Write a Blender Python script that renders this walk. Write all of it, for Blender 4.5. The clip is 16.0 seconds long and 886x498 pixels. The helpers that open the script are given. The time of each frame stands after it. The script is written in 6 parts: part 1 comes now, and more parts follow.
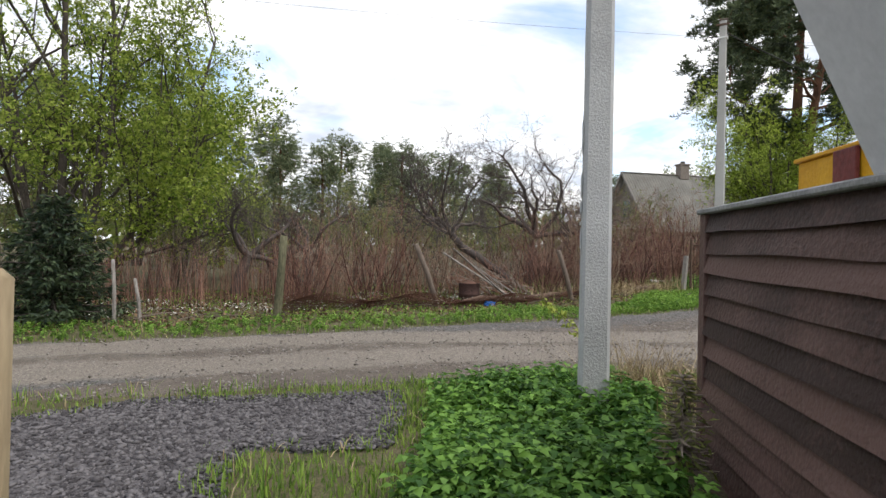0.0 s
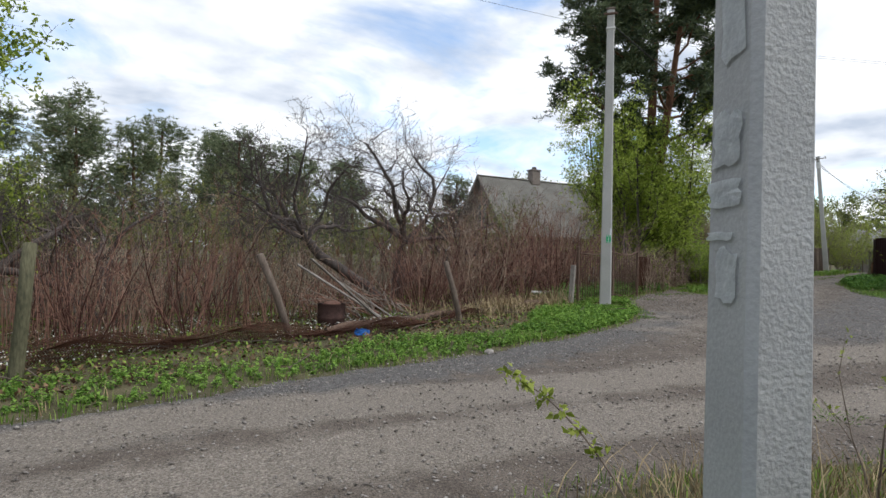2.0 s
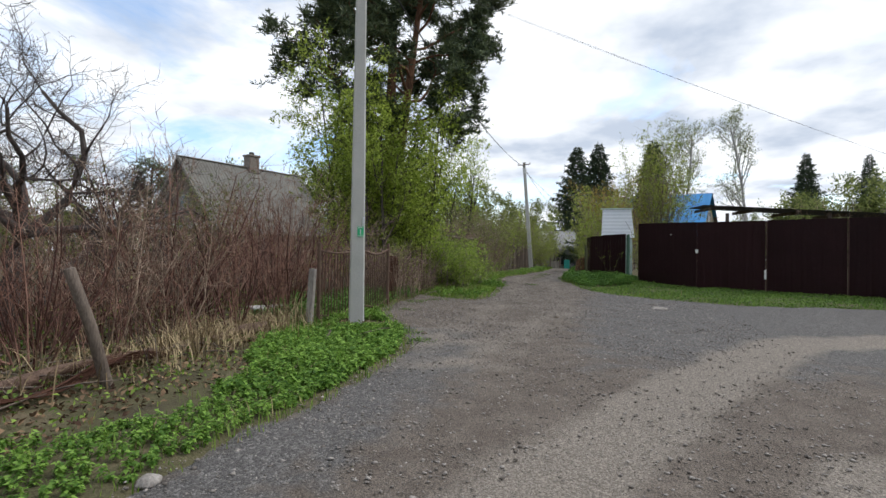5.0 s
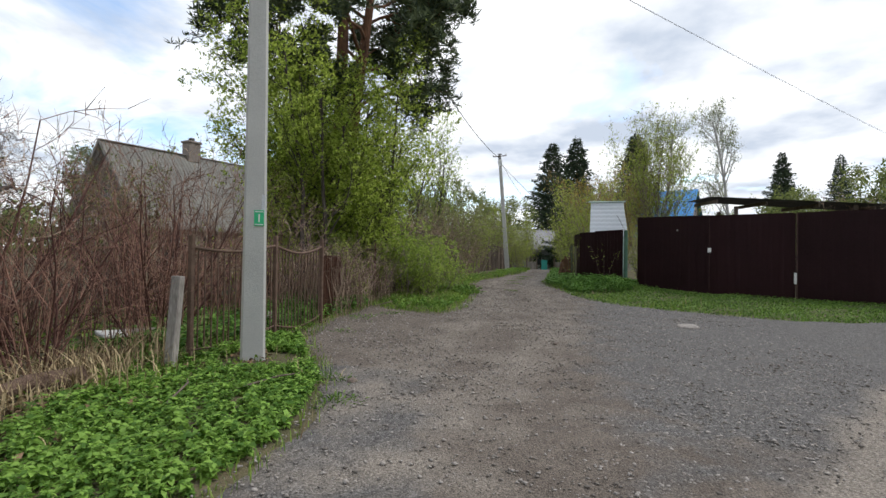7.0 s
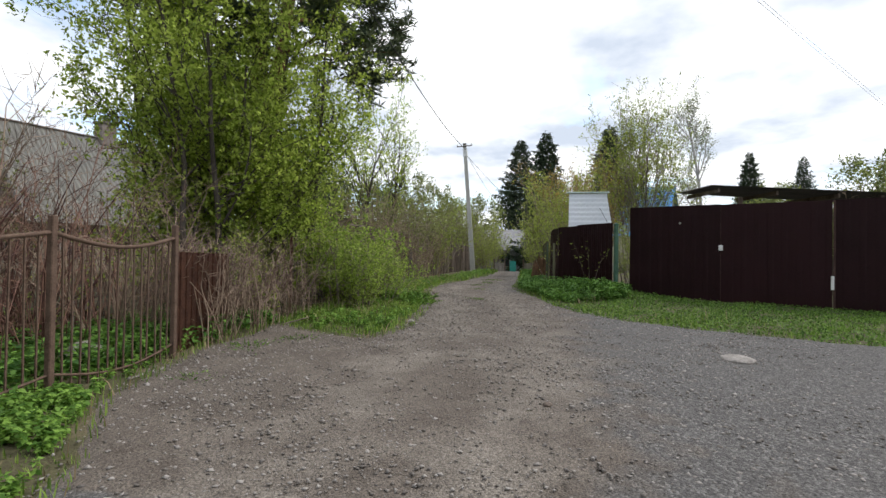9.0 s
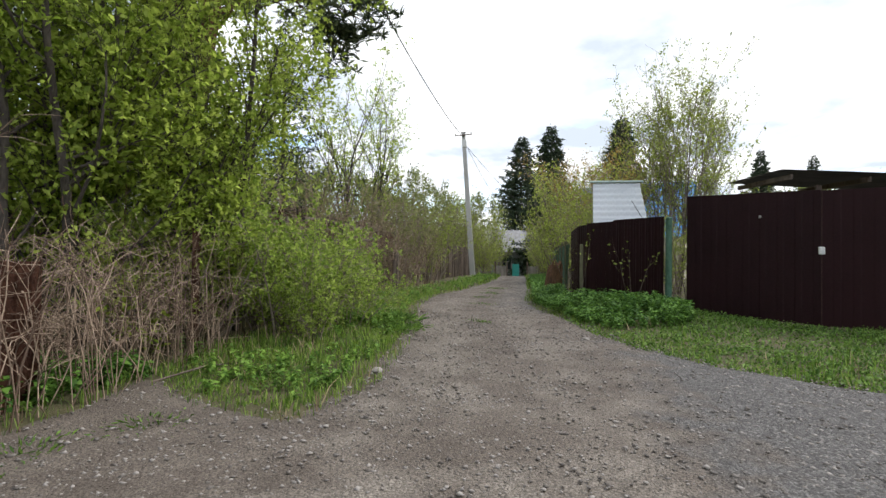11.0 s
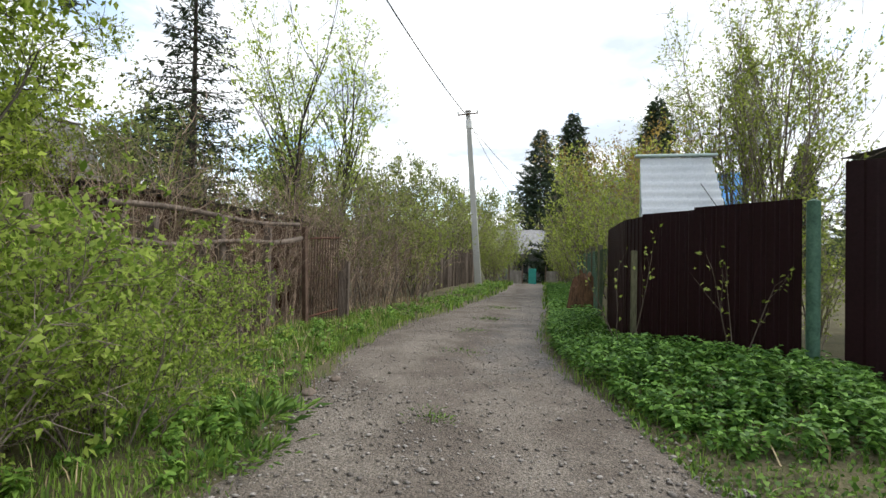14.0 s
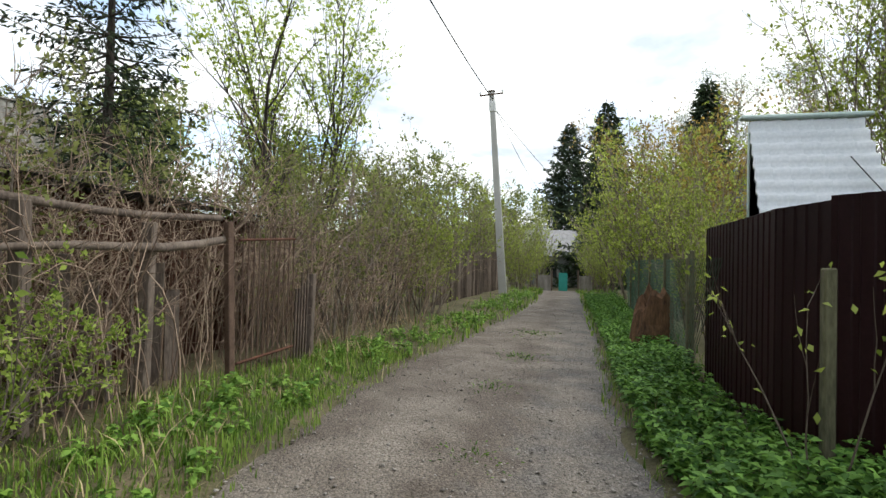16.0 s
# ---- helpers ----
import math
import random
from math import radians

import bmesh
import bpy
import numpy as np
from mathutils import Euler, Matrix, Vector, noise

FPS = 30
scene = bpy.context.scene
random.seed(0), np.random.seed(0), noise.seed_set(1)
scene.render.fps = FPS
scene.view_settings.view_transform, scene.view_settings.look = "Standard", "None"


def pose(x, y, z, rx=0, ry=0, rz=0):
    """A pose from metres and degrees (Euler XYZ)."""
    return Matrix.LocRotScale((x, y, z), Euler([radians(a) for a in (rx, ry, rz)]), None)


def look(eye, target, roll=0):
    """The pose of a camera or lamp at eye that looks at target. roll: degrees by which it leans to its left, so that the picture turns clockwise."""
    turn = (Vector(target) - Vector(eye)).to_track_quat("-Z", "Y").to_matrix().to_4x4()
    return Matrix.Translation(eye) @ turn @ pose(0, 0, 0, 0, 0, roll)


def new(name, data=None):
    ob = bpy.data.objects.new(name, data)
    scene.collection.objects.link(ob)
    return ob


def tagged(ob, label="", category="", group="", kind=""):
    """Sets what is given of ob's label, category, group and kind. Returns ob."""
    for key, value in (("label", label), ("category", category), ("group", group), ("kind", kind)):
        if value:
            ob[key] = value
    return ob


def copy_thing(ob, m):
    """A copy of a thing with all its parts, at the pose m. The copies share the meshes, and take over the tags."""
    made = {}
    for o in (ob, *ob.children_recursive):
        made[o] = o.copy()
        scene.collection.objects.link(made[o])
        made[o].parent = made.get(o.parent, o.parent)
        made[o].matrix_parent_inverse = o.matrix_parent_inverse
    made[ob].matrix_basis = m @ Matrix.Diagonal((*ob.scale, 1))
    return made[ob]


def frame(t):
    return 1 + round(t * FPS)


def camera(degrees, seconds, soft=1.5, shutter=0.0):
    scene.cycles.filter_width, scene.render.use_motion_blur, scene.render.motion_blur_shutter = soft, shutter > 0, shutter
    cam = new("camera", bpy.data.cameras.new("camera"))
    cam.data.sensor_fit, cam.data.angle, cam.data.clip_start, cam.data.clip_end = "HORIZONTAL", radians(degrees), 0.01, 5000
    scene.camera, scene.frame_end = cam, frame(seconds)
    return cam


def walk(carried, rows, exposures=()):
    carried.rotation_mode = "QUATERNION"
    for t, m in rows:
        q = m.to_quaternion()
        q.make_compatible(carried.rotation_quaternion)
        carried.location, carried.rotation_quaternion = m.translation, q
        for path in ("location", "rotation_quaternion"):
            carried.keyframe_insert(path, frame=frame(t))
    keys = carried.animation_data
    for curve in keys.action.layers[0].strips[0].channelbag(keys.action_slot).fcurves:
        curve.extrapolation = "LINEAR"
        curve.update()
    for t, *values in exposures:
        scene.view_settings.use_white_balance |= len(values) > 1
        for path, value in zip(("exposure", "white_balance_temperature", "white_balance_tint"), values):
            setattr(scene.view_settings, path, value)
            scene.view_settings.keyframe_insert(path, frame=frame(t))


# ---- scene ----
cam = camera(78.1, 16.0)
METRES, EYE, TILT, LEAN, TURN = 27.3, 1.5, 0.0, 0.0, -29.4
ROWS = [
    (0.0, 0.0, 0.0, 0.0, 0.01, -0.42, -1.01),
    (0.5, -0.0028, 0.0299, 0.0005, -3.54, -0.21, -1.11),
    (1.0, -0.0075, 0.0603, 0.0017, -6.52, -0.22, -1.24),
    (1.5, -0.0077, 0.0875, 0.0029, -11.17, 0.04, -1.12),
    (2.0, -0.0091, 0.1147, 0.005, -16.24, 0.12, -1.18),
    (2.5, -0.0079, 0.1388, 0.0055, -20.98, 0.27, -1.24),
    (3.0, -0.0035, 0.1672, 0.0068, -25.48, 0.22, -1.21),
    (3.5, 0.0053, 0.1935, 0.0054, -31.25, 0.39, -1.12),
    (4.0, 0.0212, 0.221, 0.0053, -36.41, 0.43, -1.02),
    (4.5, 0.0405, 0.2439, 0.0036, -42.72, 0.59, -0.82),
    (7.0, 0.1664, 0.3514, 0.003, -47.87, 0.71, -0.77),
    (7.5, 0.1955, 0.3698, 0.0014, -49.14, 0.78, -0.76),
    (8.0, 0.2219, 0.3891, 0.0006, -50.33, 0.86, -0.76),
    (8.5, 0.2493, 0.4059, -0.0003, -51.24, 0.96, -0.74),
    (9.0, 0.2763, 0.4253, 0.0011, -51.28, 0.9, -0.79),
    (11.5, 0.4112, 0.5242, 0.0057, -51.48, 1.1, -0.85),
    (12.0, 0.4371, 0.5397, 0.008, -51.24, 1.1, -0.89),
    (12.5, 0.4652, 0.5524, 0.0085, -51.03, 1.13, -0.89),
    (13.0, 0.4932, 0.5652, 0.0092, -50.39, 1.1, -0.92),
    (13.5, 0.5214, 0.5788, 0.0098, -50.01, 1.09, -0.94),
    (14.0, 0.5468, 0.5949, 0.0119, -49.41, 1.06, -1.1),
    (14.5, 0.5733, 0.613, 0.0119, -48.93, 1.08, -1.12),
    (15.0, 0.5972, 0.6321, 0.0126, -47.98, 1.04, -1.22),
    (15.5, 0.6223, 0.6505, 0.0148, -47.51, 1.09, -1.24),
    (16.0, 0.644, 0.6696, 0.0174, -46.93, 1.04, -1.36),
]
walk(cam, [(t, pose(0, 0, EYE, TILT, LEAN, TURN) @ pose(METRES * x, METRES * y, METRES * z, 90 + pitch, roll, yaw)) for t, x, y, z, yaw, pitch, roll in ROWS],
     exposures=[(0, 0.3, 6500, 10), (1.5, 0.0, 6250, 9), (4.5, -0.02, 6250, 9), (7, 0.06, 6350, 9), (9, 0.2, 6400, 9), (11.5, 0.42, 6400, 9), (16, 0.48, 6450, 6)])

# ---- world, sun, exposure ----
world = bpy.data.worlds.new("sky")
scene.world = world
world.use_nodes = True
wn, wl = world.node_tree.nodes, world.node_tree.links
wn.clear()
sky = wn.new("ShaderNodeTexSky")
sky.sky_type, sky.sun_disc = "NISHITA", False
sky.sun_elevation, sky.sun_rotation = radians(50), radians(148)
wcoord = wn.new("ShaderNodeTexCoord")
wsep = wn.new("ShaderNodeSeparateXYZ")
wl.new(wcoord.outputs["Generated"], wsep.inputs[0])
wadd = wn.new("ShaderNodeMath")
wadd.operation, wadd.inputs[1].default_value = "ADD", 0.16
wl.new(wsep.outputs["Z"], wadd.inputs[0])
wdiv = wn.new("ShaderNodeVectorMath")
wdiv.operation = "DIVIDE"
wcomb = wn.new("ShaderNodeCombineXYZ")
for i in range(3):
    wl.new(wadd.outputs[0], wcomb.inputs[i])
wl.new(wcoord.outputs["Generated"], wdiv.inputs[0])
wl.new(wcomb.outputs[0], wdiv.inputs[1])
cloud = wn.new("ShaderNodeTexNoise")
cloud.inputs["Scale"].default_value, cloud.inputs["Detail"].default_value, cloud.inputs["Roughness"].default_value = 1.15, 7, 0.56
cloud.inputs["Distortion"].default_value = 0.5
wl.new(wdiv.outputs[0], cloud.inputs["Vector"])
cover = wn.new("ShaderNodeValToRGB")
cover.color_ramp.elements[0].position, cover.color_ramp.elements[1].position = 0.32, 0.47
wl.new(cloud.outputs["Fac"], cover.inputs[0])
cloud2 = wn.new("ShaderNodeTexNoise")
cloud2.inputs["Scale"].default_value, cloud2.inputs["Detail"].default_value = 2.1, 6
wl.new(wdiv.outputs[0], cloud2.inputs["Vector"])
tone = wn.new("ShaderNodeValToRGB")
tone.color_ramp.elements[0].position, tone.color_ramp.elements[0].color = 0.35, (0.54, 0.595, 0.69, 1)
tone.color_ramp.elements[1].position, tone.color_ramp.elements[1].color = 0.58, (1.02, 1.02, 1.03, 1)
wl.new(cloud2.outputs["Fac"], tone.inputs[0])
blue = wn.new("ShaderNodeVectorMath")
blue.operation, blue.inputs[3].default_value = "SCALE", 0.21
wl.new(sky.outputs[0], blue.inputs[0])
wmix = wn.new("ShaderNodeMix")
wmix.data_type = "RGBA"
wl.new(cover.outputs["Color"], wmix.inputs["Factor"])
wl.new(blue.outputs[0], wmix.inputs[6])
wl.new(tone.outputs["Color"], wmix.inputs[7])
wbg = wn.new("ShaderNodeBackground")
wbg.inputs["Strength"].default_value = 1.15
wout = wn.new("ShaderNodeOutputWorld")
wl.new(wmix.outputs[2], wbg.inputs["Color"])
wl.new(wbg.outputs[0], wout.inputs[0])
sun = new("sun", bpy.data.lights.new("sun", "SUN"))
sun.data.energy, sun.data.angle, sun.data.color = 1.9, radians(24), (1.0, 0.95, 0.87)
SUN = Vector((math.sin(radians(148)) * math.cos(radians(50)), math.cos(radians(148)) * math.cos(radians(50)), math.sin(radians(50))))
sun.matrix_world = look(SUN * 50, (0, 0, 0))


# ---- materials ----
def surface(name, dark, light, scale=6.0, rough=0.85, bump=0.3, bump_scale=60.0, vary=0.0, island=0.0, through_light=0.0, metal=0.0, third=None, stretch=(1, 1, 1), spec=0.3):
    """Two colours over a coarse and a fine noise, with fine relief; vary: by object, island: by mesh island."""
    m = bpy.data.materials.new(name)
    m.use_nodes = True
    n, l = m.node_tree.nodes, m.node_tree.links
    b = n["Principled BSDF"]
    co = n.new("ShaderNodeTexCoord")
    mp = n.new("ShaderNodeMapping")
    mp.inputs["Scale"].default_value = stretch
    l.new(co.outputs["Object"], mp.inputs["Vector"])
    big, fine = n.new("ShaderNodeTexNoise"), n.new("ShaderNodeTexNoise")
    big.inputs["Scale"].default_value, big.inputs["Detail"].default_value = scale, 5
    fine.inputs["Scale"].default_value, fine.inputs["Detail"].default_value = bump_scale, 4
    l.new(mp.outputs[0], big.inputs["Vector"])
    l.new(mp.outputs[0], fine.inputs["Vector"])
    ad = n.new("ShaderNodeMath")
    ad.operation = "MULTIPLY_ADD"
    ad.inputs[1].default_value = 0.45
    l.new(fine.outputs["Fac"], ad.inputs[0])
    sc = n.new("ShaderNodeMath")
    sc.operation, sc.inputs[1].default_value = "MULTIPLY", 0.55
    l.new(big.outputs["Fac"], sc.inputs[0])
    l.new(sc.outputs[0], ad.inputs[2])
    fac = ad.outputs[0]
    for amount, node, sock in ((vary, "ShaderNodeObjectInfo", "Random"), (island, "ShaderNodeNewGeometry", "Random Per Island")):
        if amount:
            src = n.new(node)
            a2 = n.new("ShaderNodeMath")
            a2.operation, a2.inputs[1].default_value = "MULTIPLY_ADD", amount
            sb = n.new("ShaderNodeMath")
            sb.operation, sb.inputs[1].default_value = "SUBTRACT", 0.5
            l.new(src.outputs[sock], sb.inputs[0])
            l.new(sb.outputs[0], a2.inputs[0])
            l.new(fac, a2.inputs[2])
            fac = a2.outputs[0]
    rp = n.new("ShaderNodeValToRGB")
    e = rp.color_ramp.elements
    e[0].position, e[0].color = 0.33, (*dark, 1)
    e[1].position, e[1].color = 0.67, (*light, 1)
    if third:
        x = e.new(0.5)
        x.color = (*third, 1)
    l.new(fac, rp.inputs[0])
    l.new(rp.outputs[0], b.inputs["Base Color"])
    b.inputs["Roughness"].default_value, b.inputs["Metallic"].default_value = rough, metal
    b.inputs["Specular IOR Level"].default_value = spec
    if bump:
        bp = n.new("ShaderNodeBump")
        bp.inputs["Strength"].default_value, bp.inputs["Distance"].default_value = bump, 0.02
        l.new(fine.outputs["Fac"], bp.inputs["Height"])
        l.new(bp.outputs[0], b.inputs["Normal"])
    if through_light:
        tr, mx = n.new("ShaderNodeBsdfTranslucent"), n.new("ShaderNodeMixShader")
        mx.inputs[0].default_value = through_light
        l.new(rp.outputs[0], tr.inputs["Color"])
        l.new(b.outputs[0], mx.inputs[1])
        l.new(tr.outputs[0], mx.inputs[2])
        l.new(mx.outputs[0], n["Material Output"].inputs["Surface"])
    return m


def leafy(name, dark, light, tl=0.55, third=None):
    return surface(name, dark, light, 0.8, 0.6, 0, 9.0, 0.0, 0.55, tl, third=third)


SOIL = surface("leaf_litter_soil", (0.055, 0.04, 0.028), (0.17, 0.13, 0.085), 1.3, 0.95, 0.8, 45, third=(0.09, 0.085, 0.04))
BARK = surface("bark", (0.035, 0.028, 0.024), (0.13, 0.11, 0.095), 5, 0.95, 0.9, 40, stretch=(1, 1, 0.3))
TWIG = surface("grey_twig", (0.1, 0.078, 0.064), (0.35, 0.29, 0.24), 5, 0.9, 0.3, 60, island=0.3)
APPLE = surface("apple_bark", (0.035, 0.029, 0.027), (0.15, 0.125, 0.115), 8, 0.95, 0.9, 50)
PINEBARK = surface("pine_bark", (0.06, 0.032, 0.022), (0.22, 0.11, 0.06), 4, 0.95, 1.0, 25, stretch=(1, 1, 0.35))
CANE = surface("dry_cane", (0.08, 0.034, 0.027), (0.31, 0.172, 0.125), 2, 0.8, 0, 30, island=0.8)
BRAMBLE = surface("dry_bramble", (0.15, 0.1, 0.072), (0.44, 0.33, 0.245), 2, 0.85, 0, 30, island=0.6)
STRAW = surface("straw", (0.17, 0.12, 0.065), (0.48, 0.38, 0.22), 2, 0.85, 0, 30, island=0.5)
LEAF_TREE = leafy("young_tree_leaf", (0.13, 0.2, 0.026), (0.43, 0.51, 0.1), 0.6)
LEAF_CHERRY = leafy("cherry_leaf", (0.19, 0.27, 0.032), (0.5, 0.6, 0.12), 0.7)
LEAF_BUSH = leafy("bush_leaf", (0.16, 0.25, 0.032), (0.47, 0.58, 0.13), 0.6)
LEAF_YELLOW = leafy("spring_leaf", (0.17, 0.22, 0.03), (0.46, 0.53, 0.12))
LEAF_RUST = leafy("rusty_leaf", (0.17, 0.11, 0.028), (0.44, 0.33, 0.09))
LEAF_OLIVE = leafy("olive_leaf", (0.12, 0.14, 0.035), (0.33, 0.36, 0.12))
NETTLE = leafy("nettle_leaf", (0.045, 0.12, 0.018), (0.185, 0.345, 0.06), 0.3)
GRASS = leafy("grass_blade", (0.085, 0.165, 0.022), (0.28, 0.4, 0.07), 0.35)
LAWN = leafy("lawn_leaf", (0.06, 0.125, 0.02), (0.185, 0.31, 0.052), 0.3)
HERB = leafy("roadside_herb_leaf", (0.075, 0.165, 0.022), (0.27, 0.44, 0.08), 0.35)
NEEDLE = leafy("spruce_needle", (0.018, 0.034, 0.02), (0.07, 0.1, 0.045), 0.15)
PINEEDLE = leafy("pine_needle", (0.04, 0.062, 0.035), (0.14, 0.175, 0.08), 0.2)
# pine needles again, paler and greyer: distance haze is put into the colour
PINEHAZE = leafy("hazed_pine_needle", (0.09, 0.12, 0.065), (0.26, 0.3, 0.16), 0.35)
FARLEAF = leafy("far_leaf", (0.09, 0.12, 0.035), (0.28, 0.32, 0.1))
FLOWER = surface("white_petal", (0.6, 0.6, 0.55), (0.85, 0.85, 0.8), 2, 0.7, 0)
CONCRETE = surface("pole_concrete", (0.33, 0.33, 0.325), (0.48, 0.48, 0.47), 2.2, 0.9, 0.5, 55)
CONCRETE2 = surface("smooth_pole_concrete", (0.36, 0.355, 0.33), (0.52, 0.51, 0.48), 1.2, 0.9, 0.25, 70)
BROWNSHEET = surface("brown_coated_sheet", (0.022, 0.0075, 0.009), (0.038, 0.0135, 0.016), 0.9, 0.5, 0.05, 30, vary=0.25, spec=0.25)
GREENPAINT = surface("green_paint", (0.03, 0.075, 0.05), (0.1, 0.19, 0.13), 6, 0.6, 0.3, 40)
RUST = surface("rust", (0.045, 0.02, 0.014), (0.15, 0.066, 0.04), 7, 0.9, 0.6, 50)
RUSTRAIL = surface("rusty_rail", (0.07, 0.042, 0.03), (0.17, 0.11, 0.078), 9, 0.8, 0.4, 60)
BOARD = surface("dark_stained_board", (0.038, 0.022, 0.02), (0.125, 0.073, 0.064), 2.2, 0.62, 0.5, 40, vary=0.5)
GREYWOOD = surface("grey_wood", (0.15, 0.13, 0.115), (0.4, 0.37, 0.34), 6, 0.9, 0.5, 50, stretch=(1, 1, 0.25))
BROWNWOOD = surface("weathered_wood", (0.068, 0.051, 0.041), (0.23, 0.182, 0.148), 6, 0.9, 0.5, 50, stretch=(1, 1, 0.25))
ROOFING = surface("grey_roofing", (0.16, 0.16, 0.16), (0.34, 0.34, 0.345), 3, 0.75, 0.3, 50)
SLATE = surface("old_slate", (0.28, 0.265, 0.24), (0.54, 0.515, 0.47), 0.9, 0.9, 0.4, 30)
HOUSEWALL = surface("house_plank", (0.24, 0.2, 0.145), (0.4, 0.35, 0.27), 1.2, 0.9, 0.3, 30)
GABLEWALL = surface("grey_gable_plank", (0.24, 0.2, 0.175), (0.42, 0.36, 0.31), 1.2, 0.9, 0.3, 30)
BRICK = surface("chimney_brick", (0.15, 0.125, 0.108), (0.28, 0.24, 0.21), 9, 0.95, 0.6, 40)
GALV = surface("galvanised_sheet", (0.62, 0.66, 0.69), (0.84, 0.86, 0.88), 0.8, 0.45, 0.05, 30, metal=0.1)
GALVGREEN = surface("pale_green_sheet", (0.4, 0.5, 0.47), (0.58, 0.68, 0.64), 0.8, 0.4, 0.05, 30, metal=0.2)
BLUEROOF = surface("blue_sheet", (0.03, 0.16, 0.4), (0.06, 0.27, 0.56), 0.6, 0.5, 0.05, 20)
CREAM = surface("cream_plank", (0.46, 0.42, 0.33), (0.62, 0.57, 0.46), 1.0, 0.85, 0.2, 30)
DARKROOF = surface("dark_felt", (0.03, 0.029, 0.028), (0.09, 0.085, 0.08), 1.5, 0.9, 0.3, 40)
DARKGLASS = surface("dark_glass", (0.02, 0.022, 0.025), (0.04, 0.045, 0.05), 2, 0.1, 0, 20, spec=0.5)
WHITEPAINT = surface("white_paint", (0.6, 0.6, 0.58), (0.8, 0.8, 0.78), 4, 0.6, 0.2, 40)
BLUEPLASTIC = surface("blue_plastic", (0.02, 0.1, 0.42), (0.05, 0.22, 0.65), 8, 0.4, 0.4, 30)
GREENSTICK = surface("green_sticker", (0.03, 0.36, 0.15), (0.06, 0.48, 0.22), 8, 0.5, 0.05, 30)
YELLOW = surface("yellow_paint", (0.5, 0.25, 0.01), (0.66, 0.36, 0.02), 5, 0.6, 0.15, 40)
DARKRED = surface("dark_red_paint", (0.1, 0.022, 0.02), (0.19, 0.045, 0.04), 5, 0.6, 0.15, 40)
GREYPAINT = surface("grey_paint", (0.42, 0.43, 0.44), (0.52, 0.53, 0.54), 2, 0.55, 0.08, 30)
BEIGEWOOD = surface("beige_wood", (0.24, 0.18, 0.11), (0.4, 0.32, 0.2), 4, 0.8, 0.4, 40, stretch=(1, 1, 0.2))
PAPER = surface("torn_paper", (0.62, 0.64, 0.66), (0.84, 0.86, 0.87), 14, 0.8, 0.3, 60)
INK = surface("ink", (0.04, 0.04, 0.05), (0.09, 0.09, 0.1), 20, 0.8, 0)
CABLE = surface("black_cable", (0.02, 0.02, 0.02), (0.05, 0.05, 0.05), 20, 0.6, 0)
STONE = surface("gravel_stone", (0.145, 0.127, 0.112), (0.345, 0.315, 0.287), 3, 0.9, 0, 80, island=0.55)
TEAL = surface("teal_paint", (0.03, 0.27, 0.24), (0.06, 0.38, 0.33), 4, 0.5, 0.1, 30)
FARWALL = surface("far_grey_wall", (0.2, 0.21, 0.22), (0.32, 0.33, 0.34), 1, 0.9, 0.1, 20)
MOSSWOOD = surface("mossy_wood", (0.05, 0.05, 0.03), (0.16, 0.15, 0.09), 5, 0.95, 0.6, 40, stretch=(1, 1, 0.3))
STUMPWOOD = surface("rotten_stump", (0.04, 0.022, 0.014), (0.2, 0.11, 0.06), 8, 0.95, 1.0, 30, stretch=(1, 1, 0.3))


